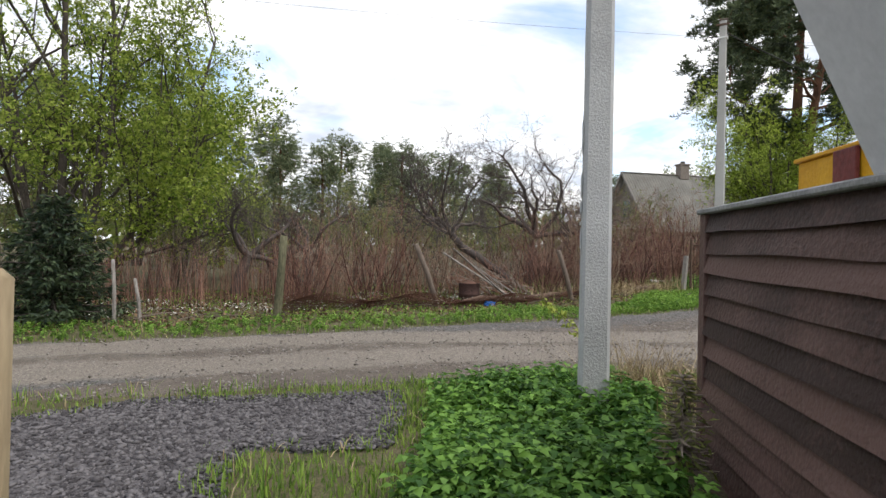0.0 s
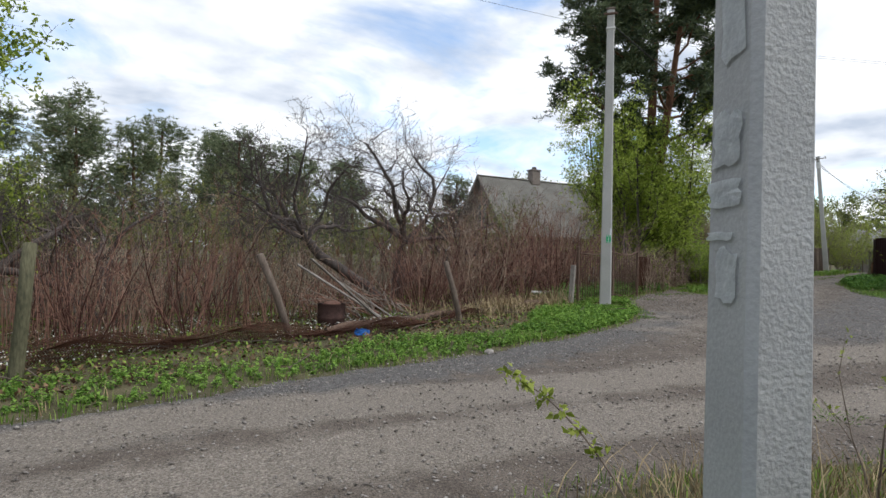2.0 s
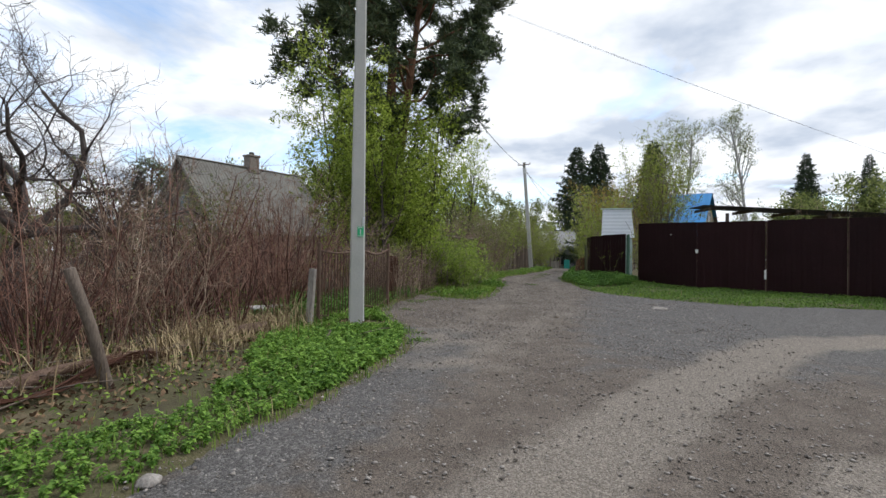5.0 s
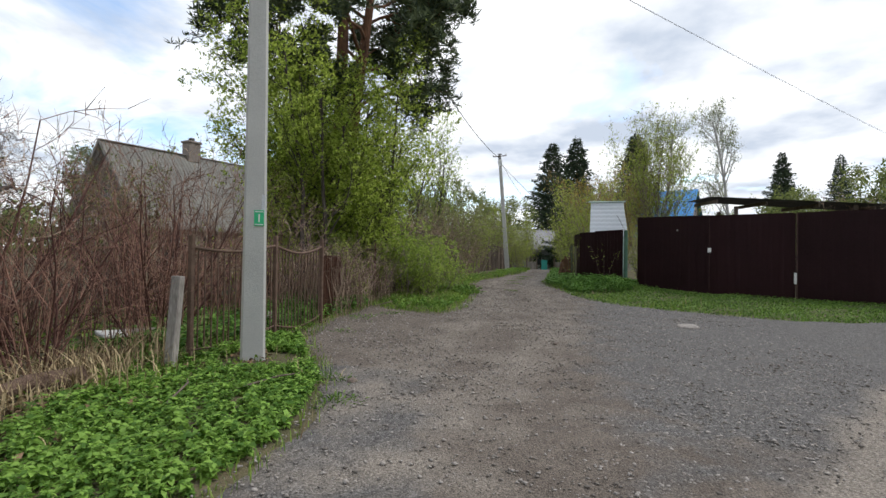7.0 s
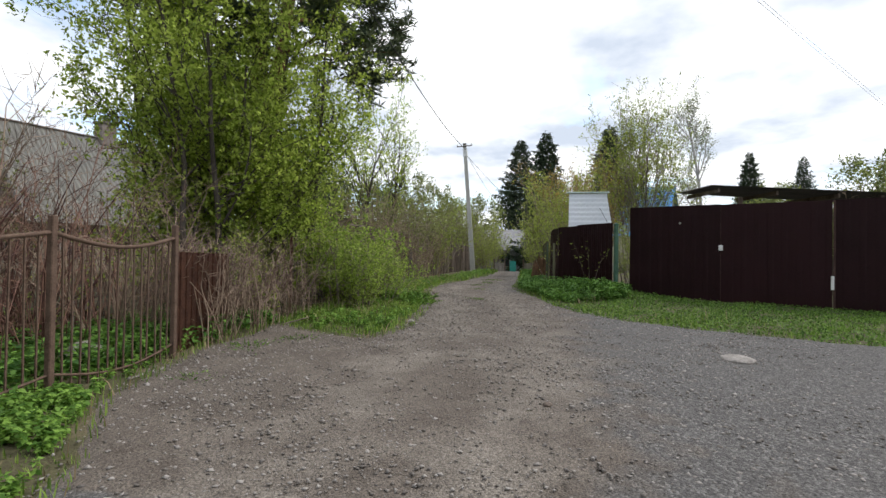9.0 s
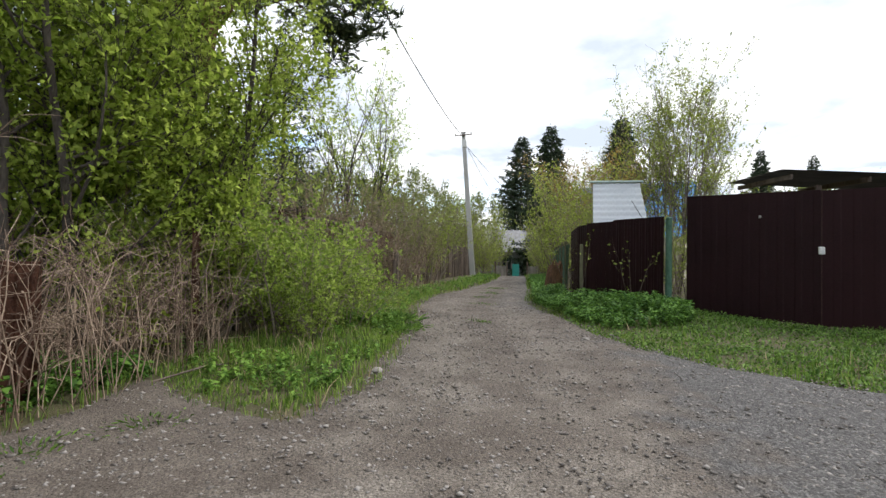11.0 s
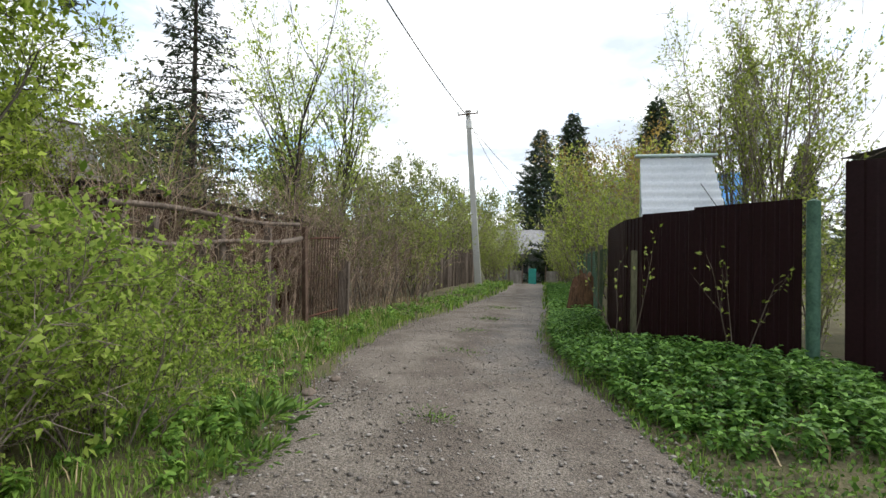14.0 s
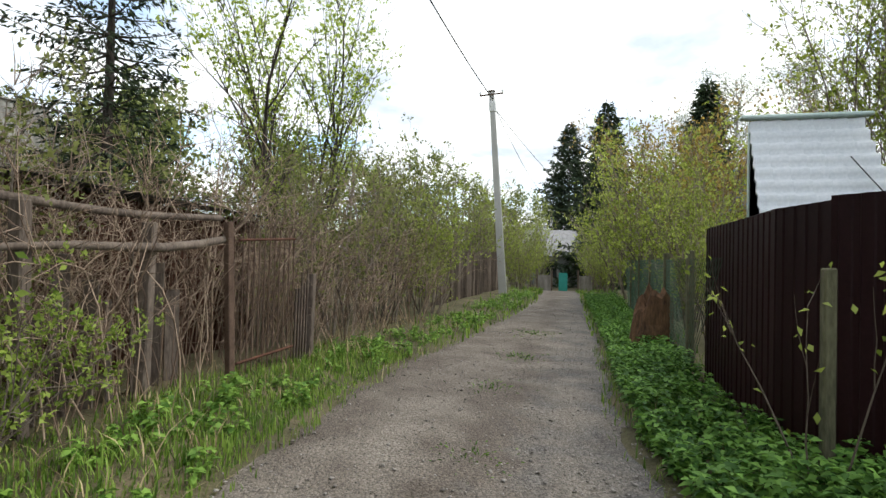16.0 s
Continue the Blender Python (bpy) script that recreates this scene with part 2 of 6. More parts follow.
def road_surface():
    """Brown trodden earth set with small stones, pale packed dirt in the wheel tracks, grey crushed stone where it lies loose."""
    m = surface("dirt_and_gravel", (0.094, 0.075, 0.061), (0.176, 0.148, 0.124), 2.6, 0.95, 0.55, 70)
    n, l = m.node_tree.nodes, m.node_tree.links
    b = n["Principled BSDF"]
    earth = b.inputs["Base Color"].links[0].from_socket
    grain = b.inputs["Normal"].links[0].from_node
    co = n.new("ShaderNodeTexCoord")

    def field(kind, scale, detail=0):
        t = n.new(kind)
        t.inputs["Scale"].default_value = scale
        if detail:
            t.inputs["Detail"].default_value = detail
        l.new(co.outputs["Object"], t.inputs["Vector"])
        return t

    def ramp(src, *stops):
        r = n.new("ShaderNodeValToRGB")
        e = r.color_ramp.elements
        for i, (p, c) in enumerate(stops):
            x = e[i] if i < 2 else e.new(p)
            x.position, x.color = p, (*c, 1)
        l.new(src, r.inputs[0])
        return r.outputs[0]

    def blend(fac, a, c, how="MIX", amount=1.0):
        x = n.new("ShaderNodeMix")
        x.data_type, x.blend_type = "RGBA", how
        x.inputs["Factor"].default_value = amount
        if fac:
            l.new(fac, x.inputs["Factor"])
        l.new(a, x.inputs[6])
        l.new(c, x.inputs[7])
        return x.outputs[2]

    def noisy(name, scale, lo, hi):
        att = n.new("ShaderNodeAttribute")
        att.attribute_name = name
        ad = n.new("ShaderNodeMath")
        ad.operation = "ADD"
        l.new(att.outputs["Fac"], ad.inputs[0])
        l.new(field("ShaderNodeTexNoise", scale, 7).outputs["Fac"], ad.inputs[1])
        return ramp(ad.outputs[0], (lo, (0, 0, 0)), (hi, (1, 1, 1)))

    small, big = field("ShaderNodeTexVoronoi", 90), field("ShaderNodeTexVoronoi", 48)
    shade = []
    for v in (small, big):
        sv = n.new("ShaderNodeSeparateColor")
        l.new(v.outputs["Color"], sv.inputs[0])
        shade.append(sv.outputs[0])
    grey = ramp(shade[1], (0.0, (0.075, 0.07, 0.067)), (0.7, (0.128, 0.12, 0.115)), (1.0, (0.195, 0.184, 0.176)))
    tan = ramp(field("ShaderNodeTexNoise", 40, 8).outputs["Fac"], (0.35, (0.17, 0.146, 0.122)), (0.68, (0.285, 0.25, 0.213)))
    col = blend(noisy("loose", 3.1, 0.72, 1.15), earth, grey)
    trodden = noisy("packed", 1.7, 0.7, 1.2)
    col = blend(trodden, col, tan)
    col = blend(None, col, shade[0], "OVERLAY", 0.4)
    l.new(col, b.inputs["Base Color"])
    for v, depth, k in ((small, 0.008, 0.7), (big, 0.014, 0.6)):
        bp = n.new("ShaderNodeBump")
        bp.invert = True
        bp.inputs["Strength"].default_value, bp.inputs["Distance"].default_value = k, depth
        l.new(v.outputs["Distance"], bp.inputs["Height"])
        l.new(grain.outputs[0], bp.inputs["Normal"])
        grain = bp
    l.new(grain.outputs[0], b.inputs["Normal"])
    return m


ROAD = road_surface()
DRIVE = surface("coarse_drive_gravel", (0.048, 0.043, 0.046), (0.155, 0.143, 0.147), 1.2, 0.95, 0.9, 45)
DRIVESTONE = surface("drive_stone", (0.055, 0.05, 0.053), (0.16, 0.149, 0.153), 3, 0.9, 0.2, 80, island=0.7)
POLEFACE = surface("smooth_grey_pole_concrete", (0.33, 0.335, 0.34), (0.45, 0.455, 0.46), 1.5, 0.85, 0.2, 60)
DARKRUST = surface("dark_rust", (0.03, 0.016, 0.014), (0.09, 0.05, 0.042), 7, 0.9, 0.6, 50)


# ---- mesh helpers ----
def mesh_of(name, groups, material, smooth=False):
    """A mesh from (vertices, faces) array pairs; faces of any one size in each pair."""
    me = bpy.data.meshes.new(name)
    off, vs, loops, starts, at = 0, [], [], [], 0
    for v, f in groups:
        v, f = np.asarray(v, float).reshape(-1, 3), np.asarray(f, int)
        if not len(f):
            continue
        vs.append(v)
        loops.append((f + off).ravel())
        starts.append(at + np.arange(len(f)) * f.shape[1])
        off, at = off + len(v), at + f.size
    v, lo, st = np.concatenate(vs), np.concatenate(loops), np.concatenate(starts)
    me.vertices.add(len(v))
    me.vertices.foreach_set("co", v.ravel())
    me.loops.add(len(lo))
    me.loops.foreach_set("vertex_index", lo)
    me.polygons.add(len(st))
    me.polygons.foreach_set("loop_start", st)
    if smooth:
        me.polygons.foreach_set("use_smooth", np.ones(len(st), bool))
    me.update(calc_edges=True)
    me.materials.append(material)
    return me


def put(name, groups, material, parent=None, label="", category="", group="", kind="", smooth=False):
    ob = new(name, mesh_of(name, groups, material, smooth))
    ob.parent = parent
    return tagged(ob, label, category, group, kind)


def thing(name, x, y, z, label, category, group="", rz=0, rx=0, ry=0):
    ob = new(name)
    ob.empty_display_size = 0.1
    ob.matrix_world = pose(x, y, z, rx, ry, rz)
    return tagged(ob, label, category, group)


def part(name, bm, material, parent, label="", smooth=False):
    me = bpy.data.meshes.new(name)
    bm.to_mesh(me)
    bm.free()
    for p in me.polygons:
        p.use_smooth = smooth
    me.materials.append(material)
    ob = new(name, me)
    ob.parent = parent
    return tagged(ob, label)


def box(sx, sy, sz, at=(0, 0, 0), bevel=0.006, turn=None, jitter=0.0):
    """A bevelled block with its middle at `at`."""
    bm = bmesh.new()
    bmesh.ops.create_cube(bm, size=1)
    for v in bm.verts:
        v.co = Vector((v.co.x * sx, v.co.y * sy, v.co.z * sz)) + Vector([random.uniform(-jitter, jitter) for _ in range(3)])
    if bevel:
        bmesh.ops.bevel(bm, geom=bm.edges[:], offset=min(bevel, 0.3 * min(sx, sy, sz)), segments=1, affect="EDGES")
    m = Matrix.Translation(at) @ (turn.to_4x4() if turn else Matrix())
    bmesh.ops.transform(bm, matrix=m, verts=bm.verts)
    return bm


def beam(a, b, w, d, bevel=0.005, roll=0.0, jitter=0.0):
    """A block of section w x d from a to b."""
    a, b = Vector(a), Vector(b)
    bm = box(w, d, (b - a).length, bevel=bevel, jitter=jitter)
    q = (b - a).to_track_quat("Z", "Y").to_matrix().to_4x4() @ Matrix.Rotation(roll, 4, "Z")
    bmesh.ops.transform(bm, matrix=Matrix.Translation((a + b) / 2) @ q, verts=bm.verts)
    return bm


def tube(pts, radii, k=6):
    """A tapered tube along points."""
    p, r = np.asarray(pts, float), np.asarray(radii, float)
    d = np.gradient(p, axis=0)
    d /= np.linalg.norm(d, axis=1)[:, None] + 1e-9
    ref = np.where(np.abs(d[:, 2:3]) > 0.9, np.array([[1.0, 0, 0]]), np.array([[0, 0, 1.0]]))
    u = np.cross(d, ref)
    u /= np.linalg.norm(u, axis=1)[:, None] + 1e-9
    w = np.cross(d, u)
    a = np.arange(k) * 2 * math.pi / k
    v = p[:, None] + r[:, None, None] * (np.cos(a)[None, :, None] * u[:, None] + np.sin(a)[None, :, None] * w[:, None])
    i, j = np.meshgrid(np.arange(len(p) - 1), np.arange(k), indexing="ij")
    f = np.stack([i * k + j, i * k + (j + 1) % k, (i + 1) * k + (j + 1) % k, (i + 1) * k + j], -1).reshape(-1, 4)
    return v.reshape(-1, 3), f


def leaves(rng, pts, size, out=None, up=0.5, aspect=0.55, spread=0.35):
    """Small folded leaves at points, turned at random; out: the way they point, on the whole."""
    pts = np.asarray(pts, float)
    n = len(pts)
    d = rng.normal(size=(n, 3))
    if out is not None:
        d = d * spread * 2 + out
    d /= np.linalg.norm(d, axis=1)[:, None] + 1e-9
    nm = rng.normal(size=(n, 3)) + np.array([0, 0, 2.2 * up])
    s = np.cross(nm, d)
    s /= np.linalg.norm(s, axis=1)[:, None] + 1e-9
    nn = np.cross(d, s)
    L = (size * rng.uniform(0.6, 1.35, n))[:, None]
    W = L * aspect * 0.5
    b, tip = pts, pts + d * L - nn * L * 0.12
    mid = pts + d * L * 0.45
    v = np.stack([b, mid + s * W + nn * W * 0.4, tip, mid - s * W + nn * W * 0.4], 1).reshape(-1, 3)
    return v, np.arange(n * 4).reshape(n, 4)


def in_polygon(px, py, poly):
    inside = np.zeros(px.shape, bool)
    for (x0, y0), (x1, y1) in zip(poly, poly[1:] + poly[:1]):
        if y0 != y1:
            inside ^= ((y0 > py) != (y1 > py)) & (px < (x1 - x0) * (py - y0) / (y1 - y0) + x0)
    return inside


def outside_by(px, py, poly):
    """Signed distance to a polygon, negative within."""
    px, py = np.asarray(px, float), np.asarray(py, float)
    best = np.full(px.shape, 1e9)
    for (x0, y0), (x1, y1) in zip(poly, poly[1:] + poly[:1]):
        dx, dy = x1 - x0, y1 - y0
        t = np.clip(((px - x0) * dx + (py - y0) * dy) / (dx * dx + dy * dy + 1e-9), 0, 1)
        best = np.minimum(best, np.hypot(px - x0 - t * dx, py - y0 - t * dy))
    return np.where(in_polygon(px, py, poly), -best, best)


def ripple(x, y, s=1.0, o=0.0):
    """A cheap smooth noise, about -1 to 1."""
    x, y = np.asarray(x) * s + o, np.asarray(y) * s - o
    return (np.sin(x * 1.7 + 2.3 * np.sin(y * 0.9)) + np.sin(y * 2.1 + 1.9 * np.sin(x * 1.3 + 1)) + np.sin((x + y) * 3.7 + np.sin(x * 2.9)) * 0.6 + np.sin((x - y) * 5.3 + 2 * np.sin(y * 3.1)) * 0.4) / 3


# ---- plan of the ground ----
ROAD_EDGE = [(-60, 15), (-20, 11.5), (-1.5, 9.6), (0.5, 9.3), (3.2, 8.85), (6, 8.75), (8.2, 8.4), (10.6, 8.2), (12.7, 8.2), (14.2, 8.6), (15.8, 9.6), (16.6, 10.1),
             (18.6, 10.6), (20.8, 10.6), (20.2, 9.6), (20.0, 8.7), (21.2, 8.45), (24.2, 8.7), (26, 9.1), (28.7, 9.35), (31, 9.4), (36, 8.9), (42, 8.6), (47, 8.7), (60, 9.5),
             (60, 7.4), (47, 7.1), (42, 7.0), (35, 6.9), (28.8, 6.9), (26.9, 6.6), (25.5, 6.1), (24.5, 5.8), (23.5, 5.4), (22.5, 4.6), (21.5, 3.2), (20.8, 1.5), (21, 0), (21.5, -6), (22, -60),
             (11.5, -60), (12, -6), (10.8, -1), (9.2, 1.7), (7.6, 3.0), (6.4, 3.85), (5.4, 4.45), (4.4, 4.85), (3.75, 4.95), (2.8, 5.2), (1.35, 5.75), (0, 6.0), (-0.9, 6.25), (-20, 8), (-60, 11)]
DRIVE_EDGE = [(-6, 5.4), (-0.8, 5.6), (0.06, 5.75), (2.27, 4.95), (2.04, 4.3), (1.6, 3.65), (1.1, 3.85), (0.67, 4.2), (0.43, 3.5), (0.35, 2), (0.6, -5), (-6, -5)]


def rise(x):
    return np.interp(x, [8, 29, 45, 48, 60], [0, 0.6, 0.68, 0.68, 0.1])


def bump_at(x, y, cx, cy, r, h):
    return h * np.exp(-((x - cx) ** 2 + (y - cy) ** 2) / (r * r))


def height(x, y):
    x, y = np.asarray(x, float), np.asarray(y, float)
    d = np.minimum(outside_by(x, y, ROAD_EDGE), outside_by(x, y, DRIVE_EDGE))
    z = rise(x) + 0.05 * np.clip(d / 0.8, 0, 1) + 0.025 * ripple(x, y, 0.9) * np.clip(d + 0.3, 0, 1)
    z = z + bump_at(x, y, 26.6, 4.9, 1.3, 0.22) + bump_at(x, y, 3.6, 3.0, 1.3, 0.12) + bump_at(x, y, 27, 10.6, 3.0, 0.12)
    return z


def hz(x, y):
    return float(height(np.array([x]), np.array([y]))[0])


def sheet(xs, ys, keep=None, edge=None, o=0.0):
    """A grid on the ground; with an edge, a layer that rises through the ground just within it, and without one it dips under the roads."""
    X, Y = np.meshgrid(xs, ys, indexing="ij")
    x, y = X.ravel(), Y.ravel()
    if edge is None:
        lift = -0.09 * np.clip(-np.minimum(outside_by(x, y, ROAD_EDGE), outside_by(x, y, DRIVE_EDGE)) / 0.6, 0, 1)
    else:
        lift = -0.0 - 0.09 * np.clip((outside_by(x, y, edge) + 0.12 * ripple(x, y, 2.3, o) + 0.05 * ripple(x, y, 7.1, o)) / 0.5, -0.25, 1)
    Z = (height(x, y) + lift).reshape(X.shape)
    v = np.stack([X, Y, Z], -1).reshape(-1, 3)
    nx, ny = len(xs), len(ys)
    i, j = np.meshgrid(np.arange(nx - 1), np.arange(ny - 1), indexing="ij")
    f = np.stack([i * ny + j, (i + 1) * ny + j, (i + 1) * ny + j + 1, i * ny + j + 1], -1).reshape(-1, 4)
    if keep is not None:
        c = v[f].mean(1)
        f = f[keep(c[:, 0], c[:, 1])]
        used = np.unique(f)
        back = np.zeros(len(v), int)
        back[used] = np.arange(len(used))
        v, f = v[used], back[f]
    return v, f


gx = np.concatenate([[-900, -300, -120, -60, -30, -15], np.arange(-9, 50, 0.25), [54, 60, 75, 100, 150, 300, 900]])
gy = np.concatenate([[-900, -300, -120, -60, -30, -15], np.arange(-9, 18, 0.25), [20, 25, 35, 60, 120, 300, 900]])
put("ground", [sheet(gx, gy)], SOIL, label="damp brown soil with leaf litter and sparse green", category="ground", kind="structure", smooth=True)


def ragged(edge):
    return lambda x, y: outside_by(x, y, edge) < 0.6


rx, ry = np.concatenate([np.arange(-24, -4, 0.5), np.arange(-4, 36, 0.14), np.arange(36, 60, 0.3)]), np.concatenate([np.arange(-40, -6, 1.0), np.arange(-6, 12, 0.14)])
rv, rf = sheet(rx, ry, ragged(ROAD_EDGE), ROAD_EDGE, 3)
# wheel tracks: the main road bends away southward, the lane goes straight on
TRACKS = [[(-24, 9.6), (-1, 7.4), (4, 6.4), (6.6, 5.3), (9.2, 3.6), (11.3, 1.2), (13.4, -4), (13.8, -40)], [(-24, 11), (-1, 8.9), (3.5, 8.1), (6.5, 6.75), (11.5, 4.6), (15.2, 2.4), (17, -2), (17.6, -40)],
          [(12, 7.2), (17, 6.5), (22, 6.3), (27, 7.3), (36, 7.4), (60, 7.9)], [(12, 8.0), (17, 8.0), (22, 7.9), (27, 8.6), (36, 8.4), (60, 8.9)]]


def track_distance(x, y, line):
    best = np.full(len(x), 1e9)
    for (x0, y0), (x1, y1) in zip(line, line[1:]):
        dx, dy = x1 - x0, y1 - y0
        t = np.clip(((x - x0) * dx + (y - y0) * dy) / (dx * dx + dy * dy), 0, 1)
        best = np.minimum(best, np.hypot(x - x0 - t * dx, y - y0 - t * dy))
    return best


def packed(x, y):
    a = np.minimum(track_distance(x, y, TRACKS[0]), track_distance(x, y, TRACKS[1]))
    b = np.minimum(track_distance(x, y, TRACKS[2]), track_distance(x, y, TRACKS[3]))
    return np.clip(np.maximum(np.exp(-(a / 0.5) ** 2), 0.35 * np.exp(-(b / 0.8) ** 2)), 0, 1)


def loose(x, y):
    """Where crushed stone lies loose: along the north verge, in the mouth of the junction, on the south side of the lane."""
    d = -outside_by(x, y, ROAD_EDGE)
    a = np.exp(-((d - 0.5) / 0.8) ** 2) * (x < 15) * (y > 6.5)
    b = np.clip((6.6 - y) / 1.5, 0, 1) * np.clip((x - 11) / 3, 0, 1) * (x < 26)
    c = np.clip((8.2 - y) / 0.8, 0, 1) * np.clip((x - 25) / 3, 0, 1)
    return 0.6 * np.maximum(np.maximum(a, b), 0.75 * c)


pk = packed(rv[:, 0], rv[:, 1])
rv[:, 2] += -0.022 * pk + 0.006 * ripple(rv[:, 0], rv[:, 1], 1.1, 2) + 0.007 * ripple(rv[:, 0], rv[:, 1], 3.3, 5)
road = put("road", [(rv, rf)], ROAD, label="unpaved road of packed tan dirt and grey gravel", category="road", kind="structure", smooth=True)
road.data.attributes.new("packed", "FLOAT", "POINT").data.foreach_set("value", pk)
road.data.attributes.new("loose", "FLOAT", "POINT").data.foreach_set("value", loose(rv[:, 0], rv[:, 1]))
dv, df = sheet(np.arange(-6, 3, 0.12), np.arange(-5, 6.2, 0.12), ragged(DRIVE_EDGE), DRIVE_EDGE, 8)
drive = put("gravel_drive", [(dv, df)], DRIVE, label="loose grey crushed stone drive with grass tufts", category="drive", kind="structure", smooth=True)


# ---- poles, wires ----
def trapezoid_pole(h, w0, w1, d0, d1, back=0.38):
    """A tapering concrete pole with chamfered, trapezoid section."""
    bm = bmesh.new()
    rings = []
    for k in range(13):
        t = k / 12
        w, d = w0 + (w1 - w0) * t, d0 + (d1 - d0) * t
        c = 0.028
        o = [(-w / 2 + c, -d / 2), (w / 2 - c, -d / 2), (w / 2, -d / 2 + c), (w * back, d / 2 - c), (w * back - c, d / 2), (-w * back + c, d / 2), (-w * back, d / 2 - c), (-w / 2, -d / 2 + c)]
        rings.append([bm.verts.new((x + random.uniform(-1, 1) * 0.0015, y + random.uniform(-1, 1) * 0.0015, -0.3 + (h + 0.3) * t)) for x, y in o])
    for a, b in zip(rings, rings[1:]):
        for i in range(8):
            bm.faces.new((a[i], a[(i + 1) % 8], b[(i + 1) % 8], b[i]))
    bm.faces.new(rings[-1])
    return bm


pole_near = thing("utility_pole", 3.37, 3.375, hz(3.37, 3.375), "rough grey concrete utility pole with torn paper notices", "utility pole", rz=-38)
shaft = part("shaft", trapezoid_pole(7.9, 0.25, 0.18, 0.275, 0.195, 0.47), POLEFACE, pole_near)
shaft.data.materials.append(CONCRETE)
for f in shaft.data.polygons:
    f.material_index = int(abs(f.normal.y) > 0.8)
pole_mid = thing("utility_pole", 14.93, 10.0, hz(14.93, 10.0), "pale concrete utility pole with a green sticker, in nettles", "utility pole", rz=-62)
part("shaft", trapezoid_pole(7.95, 0.305, 0.19, 0.26, 0.17), CONCRETE2, pole_mid)
pole_far = thing("utility_pole", 44.6, 9.9, hz(44.6, 9.9), "leaning grey concrete utility pole carrying cables beside the lane", "utility pole", rz=-90, ry=-4.5)
part("shaft", trapezoid_pole(7.6, 0.32, 0.2, 0.27, 0.17), CONCRETE2, pole_far)
for p, top in ((pole_mid, 7.95), (pole_far, 7.6)):
    part("cap", box(0.24, 0.21, 0.05, (0, 0, top + 0.026), 0.01), BROWNWOOD, p, "dark cap")
    part("clamp_band", box(0.25, 0.22, 0.05, (0, 0, top - 0.5), 0.01), WHITEPAINT, p, "white clamp band")
    part("bracket", box(0.9 if p is pole_far else 0.36, 0.05, 0.05, (0, -0.1, top - 0.12), 0.006), RUSTRAIL, p, "iron bracket")
for sx in (-0.42, 0.42):
    v, f = tube([(sx, -0.1, 7.5), (sx, -0.1, 7.56), (sx, -0.1, 7.6), (sx, -0.1, 7.63)], [0.03, 0.045, 0.04, 0.012], 8)
    put("insulator", [(v, f)], WHITEPAINT, pole_far, "white porcelain insulator")
part("sleeve", box(0.25, 0.23, 0.42, (0, 0, 7.05), 0.02), WHITEPAINT, pole_far, "pale plastic sleeve")


def torn(parent, name, x, z, w, h, face, material, label="", seed=1, off=0.003):
    """A torn scrap of paper stuck on a face of a pole: a jagged, slightly buckled sheet."""
    r = random.Random(seed)
    n = 18
    bm = bmesh.new()
    mid = bm.verts.new((x, face - off, z))
    ring = []
    for i in range(n):
        a = 2 * math.pi * i / n
        k = r.uniform(0.78, 1.08)
        c, s = math.cos(a), math.sin(a)
        m = max(abs(c), abs(s))
        ring.append(bm.verts.new((x + w / 2 * k * c / m, face - off * r.uniform(0.6, 1.6), z + h / 2 * k * s / m)))
    for i in range(n):
        bm.faces.new((mid, ring[i], ring[(i + 1) % n]))
    bmesh.ops.solidify(bm, geom=bm.faces[:], thickness=0.0012)
    return part(name, bm, material, parent, label)


def wire(name, a, b, sag, r, label):
    t = np.linspace(0, 1, 26)
    p = np.outer(1 - t, a) + np.outer(t, b)
    p[:, 2] -= 4 * sag * t * (1 - t)
    return put(name, [tube(p, np.full(26, r), 5)], CABLE, label=label, category="cable")


wire("overhead_cable", (15.15, 10.15, 8.0), (44.6, 10.45, 8.05), 0.75, 0.017, "black overhead cable slung between two poles")
wire("overhead_cable", (44.6, 10.5, 8.0), (80, 9.5, 8.0), 0.9, 0.013, "black overhead cable running on down the lane")
wire("overhead_cable", (44.7, 10.3, 7.6), (58, 6.0, 4.5), 0.3, 0.012, "thin black service cable dropping from the pole")
wire("overhead_wire", (15.15, 10.0, 7.5), (50, -20.8, 6.3), 0.25, 0.0035, "thin grey overhead wire")
wire("overhead_wire", (15.15, 10.2, 7.65), (50, -20.5, 6.5), 0.3, 0.0035, "thin grey overhead wire")
wire("overhead_wire", (15.05, 10.2, 7.8), (-20, 22.0, 8.4), 0.5, 0.004, "thin grey overhead wire")


